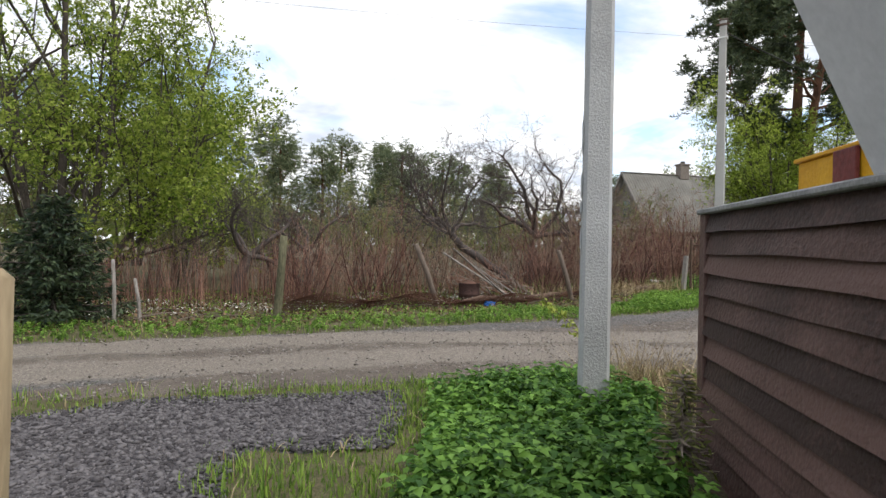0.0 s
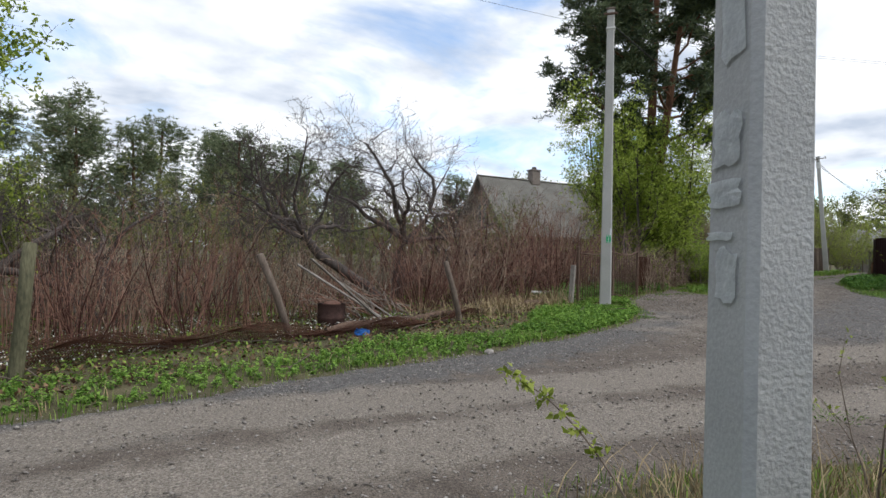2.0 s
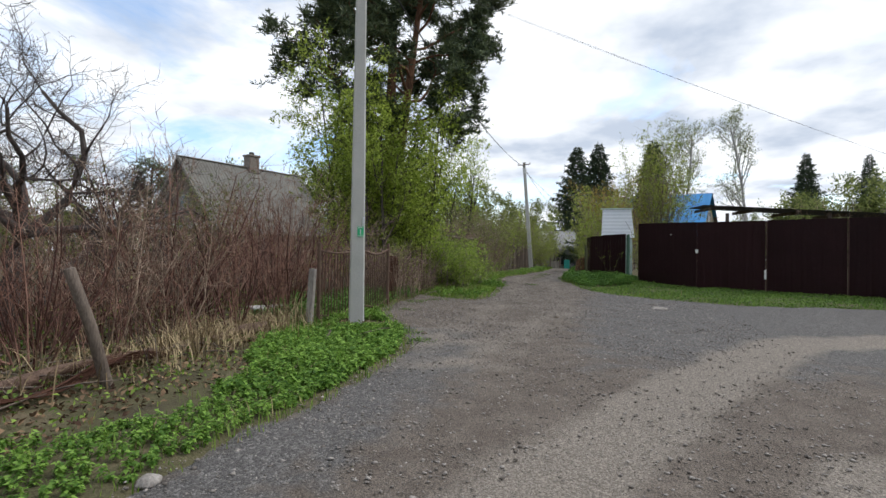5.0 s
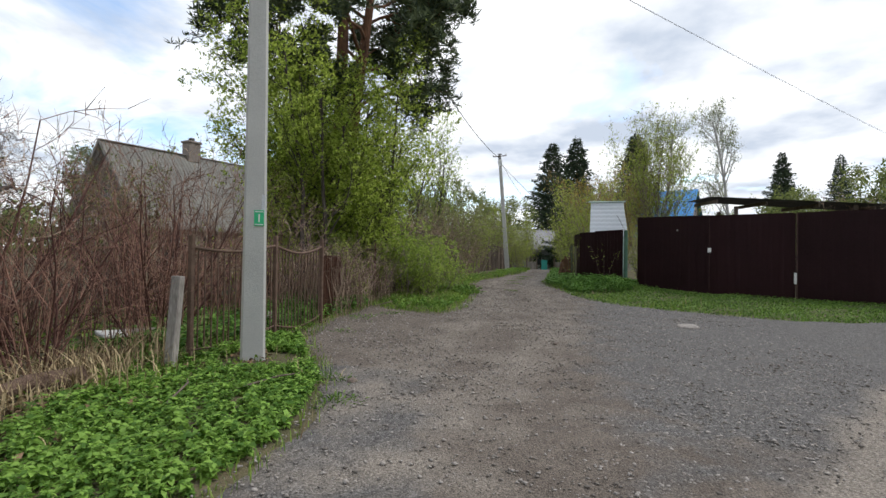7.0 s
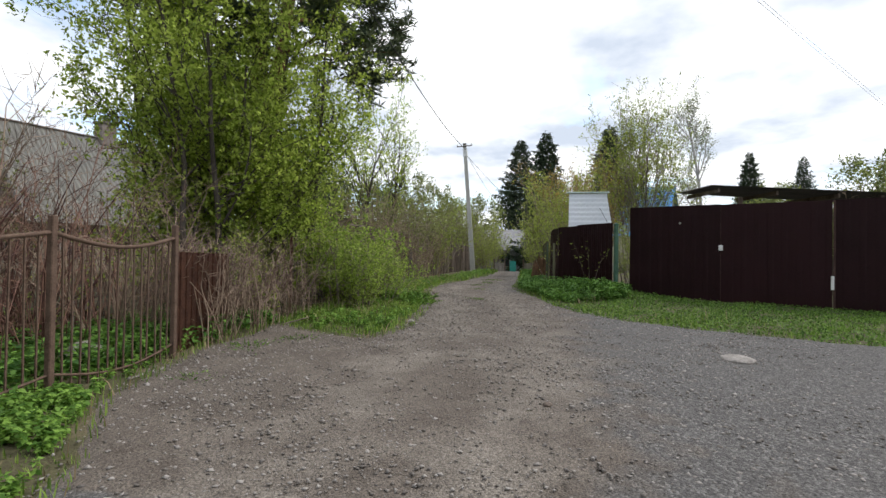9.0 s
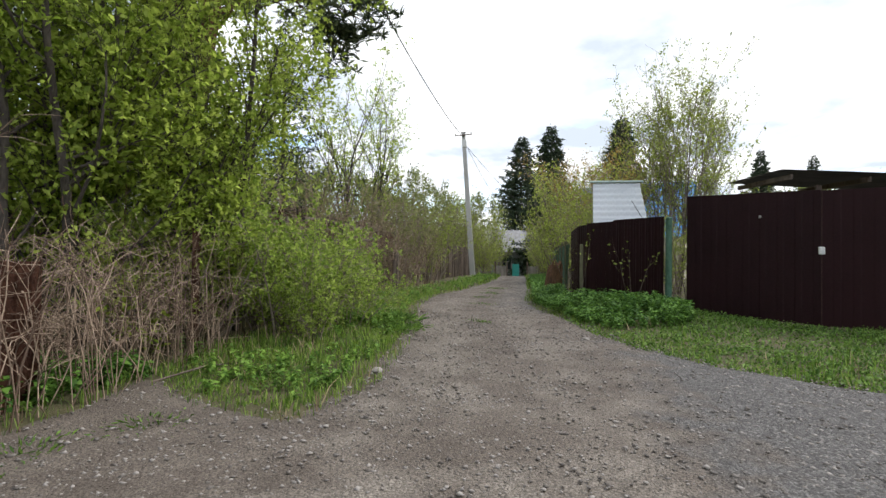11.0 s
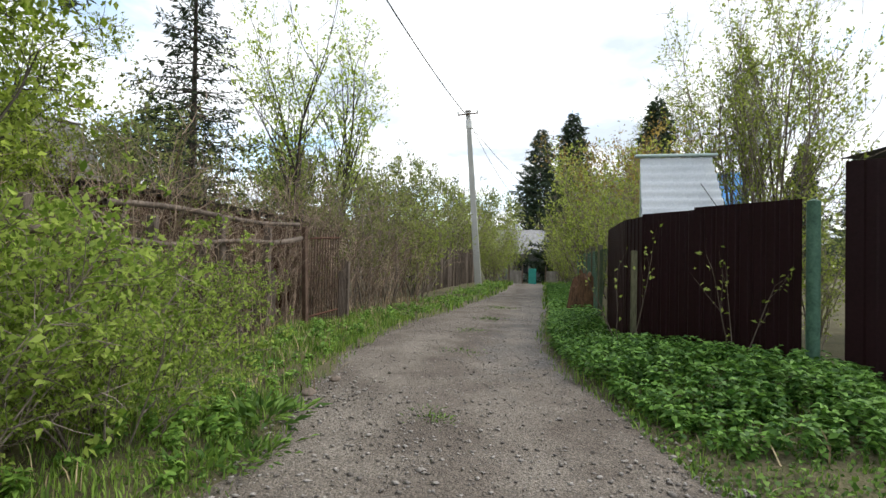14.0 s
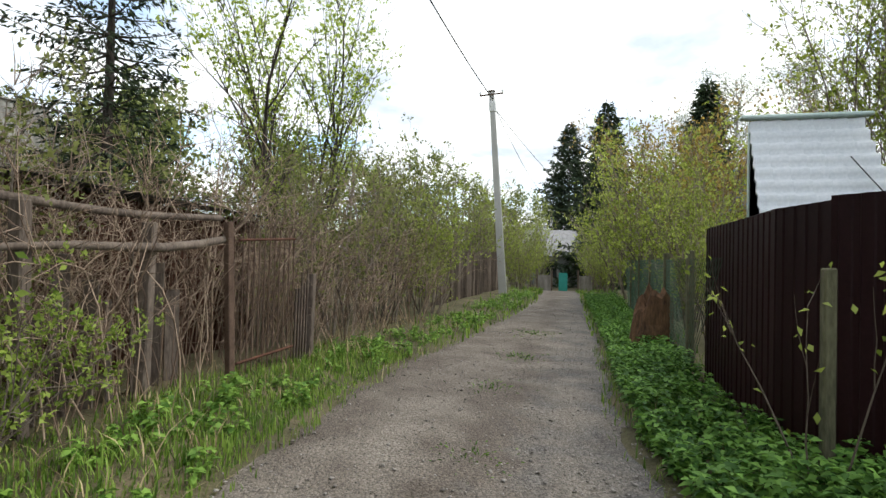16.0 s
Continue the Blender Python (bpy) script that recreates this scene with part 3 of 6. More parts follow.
# ---- sheet metal fence and gates ----
def ribbed(p0, p1, z0a, z0b, z1a, z1b, pitch=0.2, depth=0.02, thick=0.0015):
    """A ribbed metal sheet standing on the line p0 to p1."""
    p0, p1 = Vector(p0), Vector(p1)
    L = (p1 - p0).length
    d = (p1 - p0) / L
    nrm = Vector((d.y, -d.x))
    prof, s = [], 0.0
    while s < L:
        for ds, o in ((0, 0), (pitch * 0.55, 0), (pitch * 0.63, 1), (pitch * 0.92, 1)):
            if s + ds < L:
                prof.append((s + ds, o * depth))
        s += pitch
    prof.append((L, 0))
    bm = bmesh.new()
    lo, hi = [], []
    for s, o in prof:
        q = p0 + d * s + nrm * o
        k = s / L
        lo.append(bm.verts.new((q.x, q.y, z0a + (z0b - z0a) * k)))
        hi.append(bm.verts.new((q.x, q.y, z1a + (z1b - z1a) * k)))
    for i in range(len(lo) - 1):
        bm.faces.new((lo[i], lo[i + 1], hi[i + 1], hi[i]))
    bmesh.ops.solidify(bm, geom=bm.faces[:], thickness=thick)
    return bm


GD = Vector((-0.486, -0.874))
G0 = Vector((27.2, 3.9))
gate = thing("metal_gate", 0, 0, 0, "tall dark brown sheet-metal double gate, closed", "gate")
za = [0.66, 0.57, 0.52, 0.5]
for i in range(2):
    a, b = G0 + GD * (2.17 * i + 0.003), G0 + GD * (2.17 * (i + 1) - 0.003)
    leaf = part("gate_leaf", ribbed(a, b, za[i], za[i + 1], 2.9 - 0.02 * i, 2.89 - 0.02 * i, 0.27, 0.006), BROWNSHEET, gate)
    back = Vector((0.874, -0.486)) * 0.03
    for zz in (0.9, 2.7):
        part("frame_rail", beam((*(a + back), zz), (*(b + back), zz), 0.03, 0.04), RUSTRAIL, leaf)
c = G0 + GD * 2.17
nf = Vector((-0.874, 0.486))
part("latch_plate", box(0.05, 0.09, 0.13, (*(c + nf * 0.02), 1.85), 0.01), WHITEPAINT, gate, "pale latch plate")
part("meeting_strip", beam((*(c + nf * 0.012), 0.6), (*(c + nf * 0.012), 2.88), 0.008, 0.012), DARKRUST, gate, "dark steel meeting strip")
h0 = G0 + GD * 1.25 + nf * 0.006
part("hole_patch", box(0.02, 0.05, 0.05, (*h0, 2.46), 0.006), GREYWOOD, gate, "pale chip in the coating")
fence_r = thing("metal_fence", 0, 0, 0, "tall dark brown sheet-metal fence beside the gate", "fence")
for i in range(2, 9):
    a, b = G0 + GD * (2.17 * i + 0.03), G0 + GD * (2.17 * (i + 1) - 0.0)
    part("fence_sheet", ribbed(a, b, 0.5, 0.48, 2.88, 2.88, 0.27, 0.006), BROWNSHEET, fence_r)
    q = a + nf * 0.02
    part("post", beam((*q, 0.3), (*q, 2.86), 0.03, 0.04), DARKRUST, fence_r)
q = G0 + GD * 4.34 + nf * 0.05
part("bolt_plate", box(0.04, 0.06, 0.3, (*q, 1.1), 0.01), WHITEPAINT, fence_r, "white bolt plate")
gp = thing("gate_post", 26.98, 4.28, hz(26.98, 4.28), "green painted round steel gate post, peeling", "gate post")
put("post", [tube([(0, 0, -0.3), (0, 0, 0.8), (0, 0, 1.72)], [0.062] * 3, 12), tube([(0, 0, 1.72), (0, 0, 1.74)], [0.062, 0.01], 12)], GREENPAINT, gp, smooth=True)
lowf = thing("metal_fence", 0, 0, 0, "low dark brown ribbed sheet-metal fence curving along the lane", "fence")
LOW = [(27.03, 4.36), (27.75, 5.2), (28.35, 5.68), (28.95, 5.82), (29.9, 5.84), (31.2, 5.82)]
for i, (a, b) in enumerate(zip(LOW, LOW[1:])):
    part("fence_sheet", ribbed(a, b, 0.55, 0.55, (2.5, 2.45, 2.42, 2.42, 2.4)[i], (2.48, 2.45, 2.42, 2.4, 2.4)[i], 0.13, 0.01), BROWNSHEET, lowf)
part("front_post", box(0.07, 0.07, 1.45, (28.02, 5.82, 1.25), 0.01), MOSSWOOD, lowf, "grey timber post in front of the sheets")

# ---- railing of thin rusty bars ----
rail = thing("railing", 0, 0, 0, "rusty brown steel bar railing with sagging top rail", "railing")
RP = [(14.48, 10.58), (16.45, 10.58), (18.15, 10.6)]
for i, (x, y) in enumerate(RP):
    z = hz(x, y)
    part("post", box(0.062, 0.062, 1.62, (x, y, z + 0.76), 0.008), RUSTRAIL, rail)
for (x0, y0), (x1, y1) in zip(RP, RP[1:]):
    z0, z1 = hz(x0, y0), hz(x1, y1)
    t = np.linspace(0, 1, 9)
    P = np.stack([x0 + (x1 - x0) * t, y0 + (y1 - y0) * t, z0 + 1.42 + (z1 - z0) * t - 0.12 * np.sin(t * math.pi) * (0.6 if x0 < 16 else 1)], 1)
    put("top_rail", [tube(P, np.full(9, 0.022), 6)], RUSTRAIL, rail)
    P2 = P.copy()
    P2[:, 2] -= 1.25
    put("bottom_rail", [tube(P2, np.full(9, 0.014), 5)], RUSTRAIL, rail)
    for k in range(1, 15):
        u = k / 15
        x, y = x0 + (x1 - x0) * u, y0 + (y1 - y0) * u
        zt = float(np.interp(u, t, P[:, 2]))
        part("bar", beam((x + random.uniform(-0.02, 0.02), y, zt - 1.38), (x, y, zt - 0.01 + random.uniform(0, 0.03)), 0.014, 0.014, 0), RUSTRAIL, rail)

# ---- timber shed beside the start ----
WD = Vector((-0.6, -0.8))
S0 = Vector((3.26, 2.25))
WN = Vector((-0.8, 0.6))
zs = hz(3.2, 2.2)
shed = thing("shed", 0, 0, 0, "low shed clad in dark brown lapped boards, grey felt roof", "shed")
LEN = 5.2
for k in range(13):
    z = zs - 0.1 + k * 0.131
    a, b = S0 + WD * 0.05, S0 + WD * LEN
    bm = bmesh.new()
    n = 16
    prof = [(0.046, 0.0), (0.01, 0.145), (-0.004, 0.145), (-0.004, 0.0)]
    rings = []
    for i in range(n + 1):
        q = a + (b - a) * (i / n)
        wob = 0.006 * math.sin(i * 1.3 + k * 2.1) + random.uniform(-0.002, 0.002)
        rings.append([bm.verts.new((q.x + WN.x * (o + wob * (zz == 0)), q.y + WN.y * (o + wob * (zz == 0)), z + zz + (wob if zz == 0 else 0))) for o, zz in prof])
    for r0, r1 in zip(rings, rings[1:]):
        for i in range(4):
            bm.faces.new((r0[i], r1[i], r1[(i + 1) % 4], r0[(i + 1) % 4]))
    bm.faces.new(rings[0]), bm.faces.new(rings[-1])
    part("board", bm, BOARD, shed)
part("corner_post", beam((*S0, zs - 0.3), (*S0, zs + 1.6), 0.09, 0.1, roll=math.atan2(WN.y, WN.x)), BOARD, shed)
SR = Vector((0.8, -0.6))
for d0, d1, o in ((0.02, 0.02, 0),):
    e0 = S0 + SR * 2.4
    bm = bmesh.new()
    vs = [S0 + WD * 0.03, S0 + WD * LEN, e0 + WD * LEN, e0 + WD * 0.03]
    lo, hi = [bm.verts.new((*v, zs - 0.2)) for v in vs], [bm.verts.new((*v, zs + 1.58)) for v in vs]
    for i in range(4):
        bm.faces.new((lo[i], lo[(i + 1) % 4], hi[(i + 1) % 4], hi[i]))
    bm.faces.new(lo), bm.faces.new(hi)
    part("body", bm, BOARD, shed)
mid = S0 + WD * (LEN / 2) + SR * 1.19
ang = math.atan2(-WD.y, -WD.x)
part("roof", box(LEN + 0.1, 2.52, 0.035, (*mid, zs + 1.6), 0.008, Euler((radians(0.5), 0, ang)).to_matrix()), ROOFING, shed, "grey roofing felt on boards")
hive = thing("beehive_box", *(S0 + WD * 1.02 + SR * 0.34), zs + 1.62, "yellow wooden box with a dark red panel on a roof", "box", rz=math.degrees(ang))
part("box", box(0.62, 0.3, 0.2, (0, 0, 0.1), 0.008), YELLOW, hive)
part("panel", box(0.17, 0.02, 0.2, (-0.13, 0.165, 0.1), 0.004), DARKRED, hive, "dark red panel")
part("lid", box(0.66, 0.33, 0.02, (0, 0, 0.21), 0.004), YELLOW, hive)
gs = thing("metal_sheet", 2.36, 0.96, zs + 1.615, "pale grey painted metal sheet leaning on the shed roof", "metal sheet")
bm = bmesh.new()
va = [(0, 0, 0), (-0.6, -0.8, 0), (-1.25, -0.62, 1.05), (-0.65, 0.18, 1.05)]
bm.faces.new([bm.verts.new(v) for v in va])
bmesh.ops.solidify(bm, geom=bm.faces[:], thickness=0.012)
part("sheet", bm, GREYPAINT, gs)
gpost = thing("gate_post", -0.37, 2.03, hz(-0.37, 2.03), "round beige timber post at the drive", "post")
put("post", [tube([(0, 0, -0.2), (0, 0, 0.7), (0.01, 0, 1.38), (0.01, 0, 1.41)], [0.055, 0.052, 0.05, 0.02], 12)], BEIGEWOOD, gpost, smooth=True)

# ---- old house among the trees ----
house = thing("house", 30.5, 25.5, rise(31) + 0.05, "old grey-slated timber house with a brick chimney", "house", rz=-16)
HL, HW, EV, RG = 8.6, 6.0, 2.45, 6.35


def quad(pts, thick=0.06):
    bm = bmesh.new()
    bm.faces.new([bm.verts.new(p) for p in pts])
    bmesh.ops.solidify(bm, geom=bm.faces[:], thickness=thick)
    return bm


def wavy_roof(p0, p1, p2, p3, waves, amp=0.03):
    """A corrugated slope; p0-p1 is the eave, p3-p2 the ridge."""
    n = waves * 4
    t = np.linspace(0, 1, n + 1)
    p0, p1, p2, p3 = (np.array(p, float) for p in (p0, p1, p2, p3))
    nn = np.cross(p1 - p0, p3 - p0)
    nn /= np.linalg.norm(nn)
    rows = []
    for s in np.linspace(0, 1, 8):
        a, b = p0 + (p3 - p0) * s, p1 + (p2 - p1) * s
        for step in (0.0, 0.025):
            rows.append(a + np.outer(t, b - a) + np.outer(np.sin(t * waves * 2 * math.pi) * amp + step, nn))
    v = np.concatenate(rows)
    i, j = np.meshgrid(np.arange(len(rows) - 1), np.arange(n), indexing="ij")
    k = n + 1
    return v, np.stack([i * k + j, i * k + j + 1, (i + 1) * k + j + 1, (i + 1) * k + j], -1).reshape(-1, 4)


for y0, s in ((0, -1), (HW, 1)):
    part("wall", box(HL, 0.15, EV + 0.3, (HL / 2, y0, EV / 2 - 0.1), 0.01), HOUSEWALL, house)
for x0 in (0, HL):
    part("wall", box(0.15, HW - 0.16, EV + 0.3, (x0 + (0.075 if x0 == 0 else -0.075), HW / 2, EV / 2 - 0.1), 0.01), HOUSEWALL, house)
    part("gable", quad([(x0, 0.05, EV), (x0, HW - 0.05, EV), (x0, HW / 2, RG - 0.1)], 0.1), GABLEWALL, house)
put("roof", [wavy_roof((-0.4, -0.45, EV - 0.42), (HL + 0.4, -0.45, EV - 0.42), (HL + 0.4, HW / 2, RG), (-0.4, HW / 2, RG), 44)], SLATE, house, "weathered corrugated slate")
put("roof", [wavy_roof((HL + 0.4, HW + 0.45, EV - 0.42), (-0.4, HW + 0.45, EV - 0.42), (-0.4, HW / 2, RG), (HL + 0.4, HW / 2, RG), 44)], SLATE, house, "weathered corrugated slate")
part("skirt_roof", quad([(-0.7, -0.3, EV - 0.25), (-0.7, HW + 0.3, EV - 0.25), (0.0, HW + 0.1, EV + 0.15), (0.0, -0.1, EV + 0.15)], 0.04), SLATE, house)
for s in (-1, 1):
    part("bargeboard", beam((-0.42, HW / 2 + s * (HW / 2 + 0.45), EV - 0.45), (-0.42, HW / 2, RG + 0.02), 0.03, 0.16), GREYWOOD, house)
part("ridge_cap", beam((-0.45, HW / 2, RG + 0.06), (HL + 0.45, HW / 2, RG + 0.06), 0.26, 0.05, 0.02), GREYWOOD, house, "pale metal ridge cap")
ch = part("chimney", box(0.75, 0.6, 1.1, (4.67, HW / 2 - 0.05, RG + 0.25), 0.02), BRICK, house, "weathered brick chimney")
part("chimney_top", box(0.88, 0.72, 0.12, (4.67, HW / 2 - 0.05, RG + 0.82), 0.02), BRICK, ch)
part("chimney_pot", box(0.25, 0.25, 0.2, (4.67, HW / 2 - 0.05, RG + 0.98), 0.02), DARKROOF, ch)


def window(parent, m, w, h):
    fr = part("window", box(w, 0.05, h, bevel=0.005), DARKGLASS, parent, "dark old window")
    fr.matrix_local = m
    for sx in (-w / 2, w / 2, 0):
        part("frame", box(0.08 if sx else 0.05, 0.03, h + 0.08, (sx, -0.03, 0), 0.005), GREYWOOD, fr)
    for sz in (-h / 2, h / 2, h * 0.15):
        part("frame", box(w, 0.028, 0.08 if abs(sz) == h / 2 else 0.05, (0, -0.032, sz), 0.005), GREYWOOD, fr)
    return fr


window(house, pose(-0.03, HW / 2 - 0.2, EV + 1.25, 0, 0, -90), 0.9, 1.25)
for yy in (1.3, 3.0, 4.7):
    window(house, pose(-0.03, yy, 1.25, 0, 0, -90), 0.9, 1.2)
for xx in (1.4, 3.6, 6.2):
    window(house, pose(xx, -0.1, 1.25), 0.9, 1.2)

# ---- beyond the gate: metal cabin, open shelter, blue-roofed house ----
cabin = thing("metal_cabin", 32.04, 3.8, hz(32, 4.4), "small cabin with a steep roof of pale corrugated metal", "cabin")
ZR, ZE = 3.2, 1.85
v, f = wavy_roof((-0.72, 1.42, ZE), (0, 1.36, ZR), (0, 0.08, ZR), (-0.72, -0.04, ZE), 8, 0.032)
put("roof_slope", [(v, f)], GALV, cabin, "pale galvanised corrugated sheet")
part("ridge_cap", beam((0, -0.02, ZR + 0.03), (0, 1.46, ZR + 0.03), 0.16, 0.05, 0.015), GALVGREEN, cabin, "dented pale ridge cap")
part("back_wall", box(0.06, 1.3, ZR, (0.05, 0.7, ZR / 2 - 0.02), 0.01), GALVGREEN, cabin, "pale green sheet wall")
part("front_wall", box(0.06, 1.3, ZE - 0.05, (-0.62, 0.7, ZE / 2 - 0.05), 0.01), GALVGREEN, cabin, "pale green sheet wall")
for y0 in (0.07, 1.33):
    part("side_wall", quad([(-0.6, y0, 0), (0.02, y0, 0), (0.02, y0, ZR - 0.08), (-0.6, y0, ZE - 0.05)], 0.03), GALV, cabin)
part("tie_wire", beam((-0.34, 0.35, ZR - 0.55), (-0.74, 0.06, ZE + 0.15), 0.012, 0.012, 0.002), CABLE, cabin, "loose black wire over the sheet")
shelter = thing("open_shelter", 0, 0, 0, "open timber shelter with a sloping dark felt roof", "shelter")
part("roof", quad([(29.7, 1.15, 3.82), (33.0, 1.3, 3.95), (32.2, -7.2, 3.3), (28.4, -7.0, 3.2)], 0.1), DARKROOF, shelter)
for x, y in ((30.1, 0.2), (29.3, -3.2), (28.9, -6.5), (32.4, 0.2), (32.0, -3.2), (31.7, -6.5)):
    part("post", box(0.12, 0.12, 3.0, (x, y, 2.0 - 0.05 * abs(y) / 3), 0.01), BROWNWOOD, shelter)
for k in range(6):
    u = k / 5
    part("rafter", beam((29.8 - 1.2 * u, 0.9 - 7.6 * u, 3.66 - 0.55 * u), (32.8 - 0.7 * u, 1.0 - 7.8 * u, 3.78 - 0.57 * u), 0.06, 0.12), BROWNWOOD, shelter)
bh = thing("house", 55.2, -0.2, 0.6, "cream plank house with a steep blue metal roof", "house", rz=66.5)
part("wall", box(7.0, 5.6, 3.0, (0, 0, 1.5), 0.02), CREAM, bh)
for sx in (-3.5, 3.5):
    part("gable", quad([(sx, -2.8, 3.0), (sx, 2.8, 3.0), (sx, 0, 6.2)], 0.1), CREAM, bh)
for s in (-1, 1):
    put("roof", [wavy_roof((-3.8 * s, -3.2 * s * -1, 2.6), (3.8 * s, -3.2 * s * -1, 2.6), (3.8 * s, 0, 6.35), (-3.8 * s, 0, 6.35), 38, 0.015)], BLUEROOF, bh, "blue metal sheet roof")
window(bh, pose(-3.52, 0, 4.2, 0, 0, -90), 0.9, 1.1)
fh = thing("house", 68, 7.6, -0.3, "pale grey house at the end of the lane", "house")
part("wall", box(6, 8, 2.9, (3, 0, 1.4), 0.02), FARWALL, fh)
for s in (-1, 1):
    put("roof", [wavy_roof((3 + 3.5 * s, 4.4 * s, 2.7), (3 + 3.5 * s, -4.4 * s, 2.7), (3, -4.4 * s, 4.9), (3, 4.4 * s, 4.9), 20, 0.02)], ROOFING, fh)
window(fh, pose(-0.03, -1.2, 1.6, 0, 0, -90), 1.0, 1.2)
window(fh, pose(-0.03, 1.6, 1.6, 0, 0, -90), 1.0, 1.2)
tg = thing("metal_gate", 57, 7.9, 0.05, "teal painted gate at the end of the lane", "gate")
part("gate_leaf", box(0.05, 0.5, 1.1, (0, 0.1, 0.72), 0.01), TEAL, tg)
for yy in (-0.75, 0.75, 1.6, -1.6):
    part("post", box(0.1, 0.1, 1.5, (0, yy, 0.7), 0.01), BROWNWOOD, tg)
for yy in (-1.2, 1.2):
    part("side_panel", box(0.03, 0.8, 1.0, (0.02, yy, 0.62), 0.005), GREYWOOD, tg)


# ---- trees and bushes ----
def branch(rng, out, p, d, L, r, level, spec):
    """Grows one limb and its children; out: tubes and leaf anchors."""
    n = spec["steps"][level]
    pts, rad = [p], [r]
    d = d / np.linalg.norm(d)
    ds = [d]
    for i in range(n):
        d = d + rng.normal(size=3) * spec["wiggle"][level] + np.array([0, 0, spec["lift"][level]])
        d = d / np.linalg.norm(d)
        p = p + d * L / n
        pts.append(p)
        ds.append(d)
        rad.append(r * (1 - (1 - spec["taper"]) * (i + 1) / n))
    out["tubes"].append(tube(pts, rad, spec["sides"][level]))
    last = level == len(spec["count"])
    if level >= spec["leaf_from"]:
        for a, b, dd in zip(pts, pts[1:], ds):
            out["a"].append(a), out["b"].append(b), out["d"].append(dd)
    if last:
        return
    for k in range(spec["count"][level]):
        t = rng.uniform(spec["start"][level], 1) if k else 1.0
        f = t * n
        i = min(int(f), n - 1)
        q = pts[i] + (pts[i + 1] - pts[i]) * (f - i)
        side = rng.normal(size=3)
        side -= ds[i] * side.dot(ds[i])
        side /= np.linalg.norm(side) + 1e-9
        s = spec["spread"][level] * rng.uniform(0.6, 1.3)
        nd = ds[i] * math.cos(s) + side * math.sin(s)
        rr = max(rad[i] * spec["thin"], spec["min_r"])
        branch(rng, out, q, nd, L * spec["ratio"][level] * rng.uniform(0.6, 1.2) * (1.15 - 0.5 * t), rr, level + 1, spec)


def skeleton(seed, starts, spec):
    rng = np.random.default_rng(seed)
    out = {"tubes": [], "a": [], "b": [], "d": []}
    for p, d, L, r in starts:
        branch(rng, out, np.array(p, float), np.array(d, float), L, r, 0, spec)
    return rng, out


def anchors(rng, out, n, jitter):
    a, b, d = (np.array(out[k]) for k in "abd")
    w = np.linalg.norm(b - a, axis=1)
    i = rng.choice(len(a), n, p=w / w.sum())
    return a[i] + (b[i] - a[i]) * rng.uniform(size=(n, 1)) + rng.normal(size=(n, 3)) * jitter, d[i]


def grown(name, x, y, z, starts, spec, seed, bark, leaf, n, size, label, category, jitter=0.1, up=0.5, aspect=0.55, group="", tuft=1):
    """A tree: trunk with limbs, and a crown of separate leaves; tuft: how many spring from one bud."""
    rng, out = skeleton(seed, starts, spec)
    t = thing(name, x, y, z, label, category, group)
    put("trunk", out["tubes"], bark, t, smooth=True)
    if n:
        p, d = anchors(rng, out, n // tuft, jitter)
        if tuft > 1:
            p, d = np.repeat(p, tuft, 0), np.repeat(d * 0.5 + np.array([0, 0, 0.35]), tuft, 0)
            p = p + rng.normal(size=p.shape) * size * 0.35
        put("crown", [leaves(rng, p, size, d, up, aspect, 0.5)], leaf, t, kind="")
    return t


BROAD = dict(steps=[7, 5, 3, 2], wiggle=[0.07, 0.13, 0.18, 0.2], lift=[0.06, 0.09, 0.04, 0.0], taper=0.35, sides=[7, 5, 3, 3], count=[13, 7, 4], start=[0.2, 0.25, 0.2],
             spread=[0.75, 0.75, 0.8], ratio=[0.5, 0.5, 0.55], thin=0.55, min_r=0.005, leaf_from=2)
SHRUB = dict(steps=[5, 3, 2], wiggle=[0.1, 0.15, 0.2], lift=[0.05, 0.04, 0.0], taper=0.3, sides=[4, 3, 3], count=[8, 4], start=[0.15, 0.2], spread=[0.7, 0.8], ratio=[0.45, 0.5], thin=0.55,
             min_r=0.004, leaf_from=1)
WILLOW = dict(SHRUB, min_r=0.006, lift=[0.07, 0.1, 0.05], spread=[0.4, 0.5], ratio=[0.5, 0.45])
BARE = dict(steps=[7, 6, 5, 4], wiggle=[0.28, 0.34, 0.34, 0.3], lift=[0.03, 0.03, 0.05, 0.08], taper=0.3, sides=[7, 5, 3, 3], count=[8, 9, 6], start=[0.22, 0.12, 0.12],
            spread=[0.95, 1.0, 0.9], ratio=[0.66, 0.62, 0.62], thin=0.38, min_r=0.005, leaf_from=9)


def spread_starts(seed, n, base, tilt, L, r):
    q = random.Random(seed)
    res = []
    for i in range(n):
        a = 2 * math.pi * (i + q.uniform(-0.3, 0.3)) / n
        k = q.uniform(0.4, 1.2) * tilt
        res.append(((math.cos(a) * base * q.random(), math.sin(a) * base * q.random(), -0.15), (math.cos(a) * k, math.sin(a) * k, 1), L * q.uniform(0.75, 1.1), r * q.uniform(0.7, 1.1)))
    return res


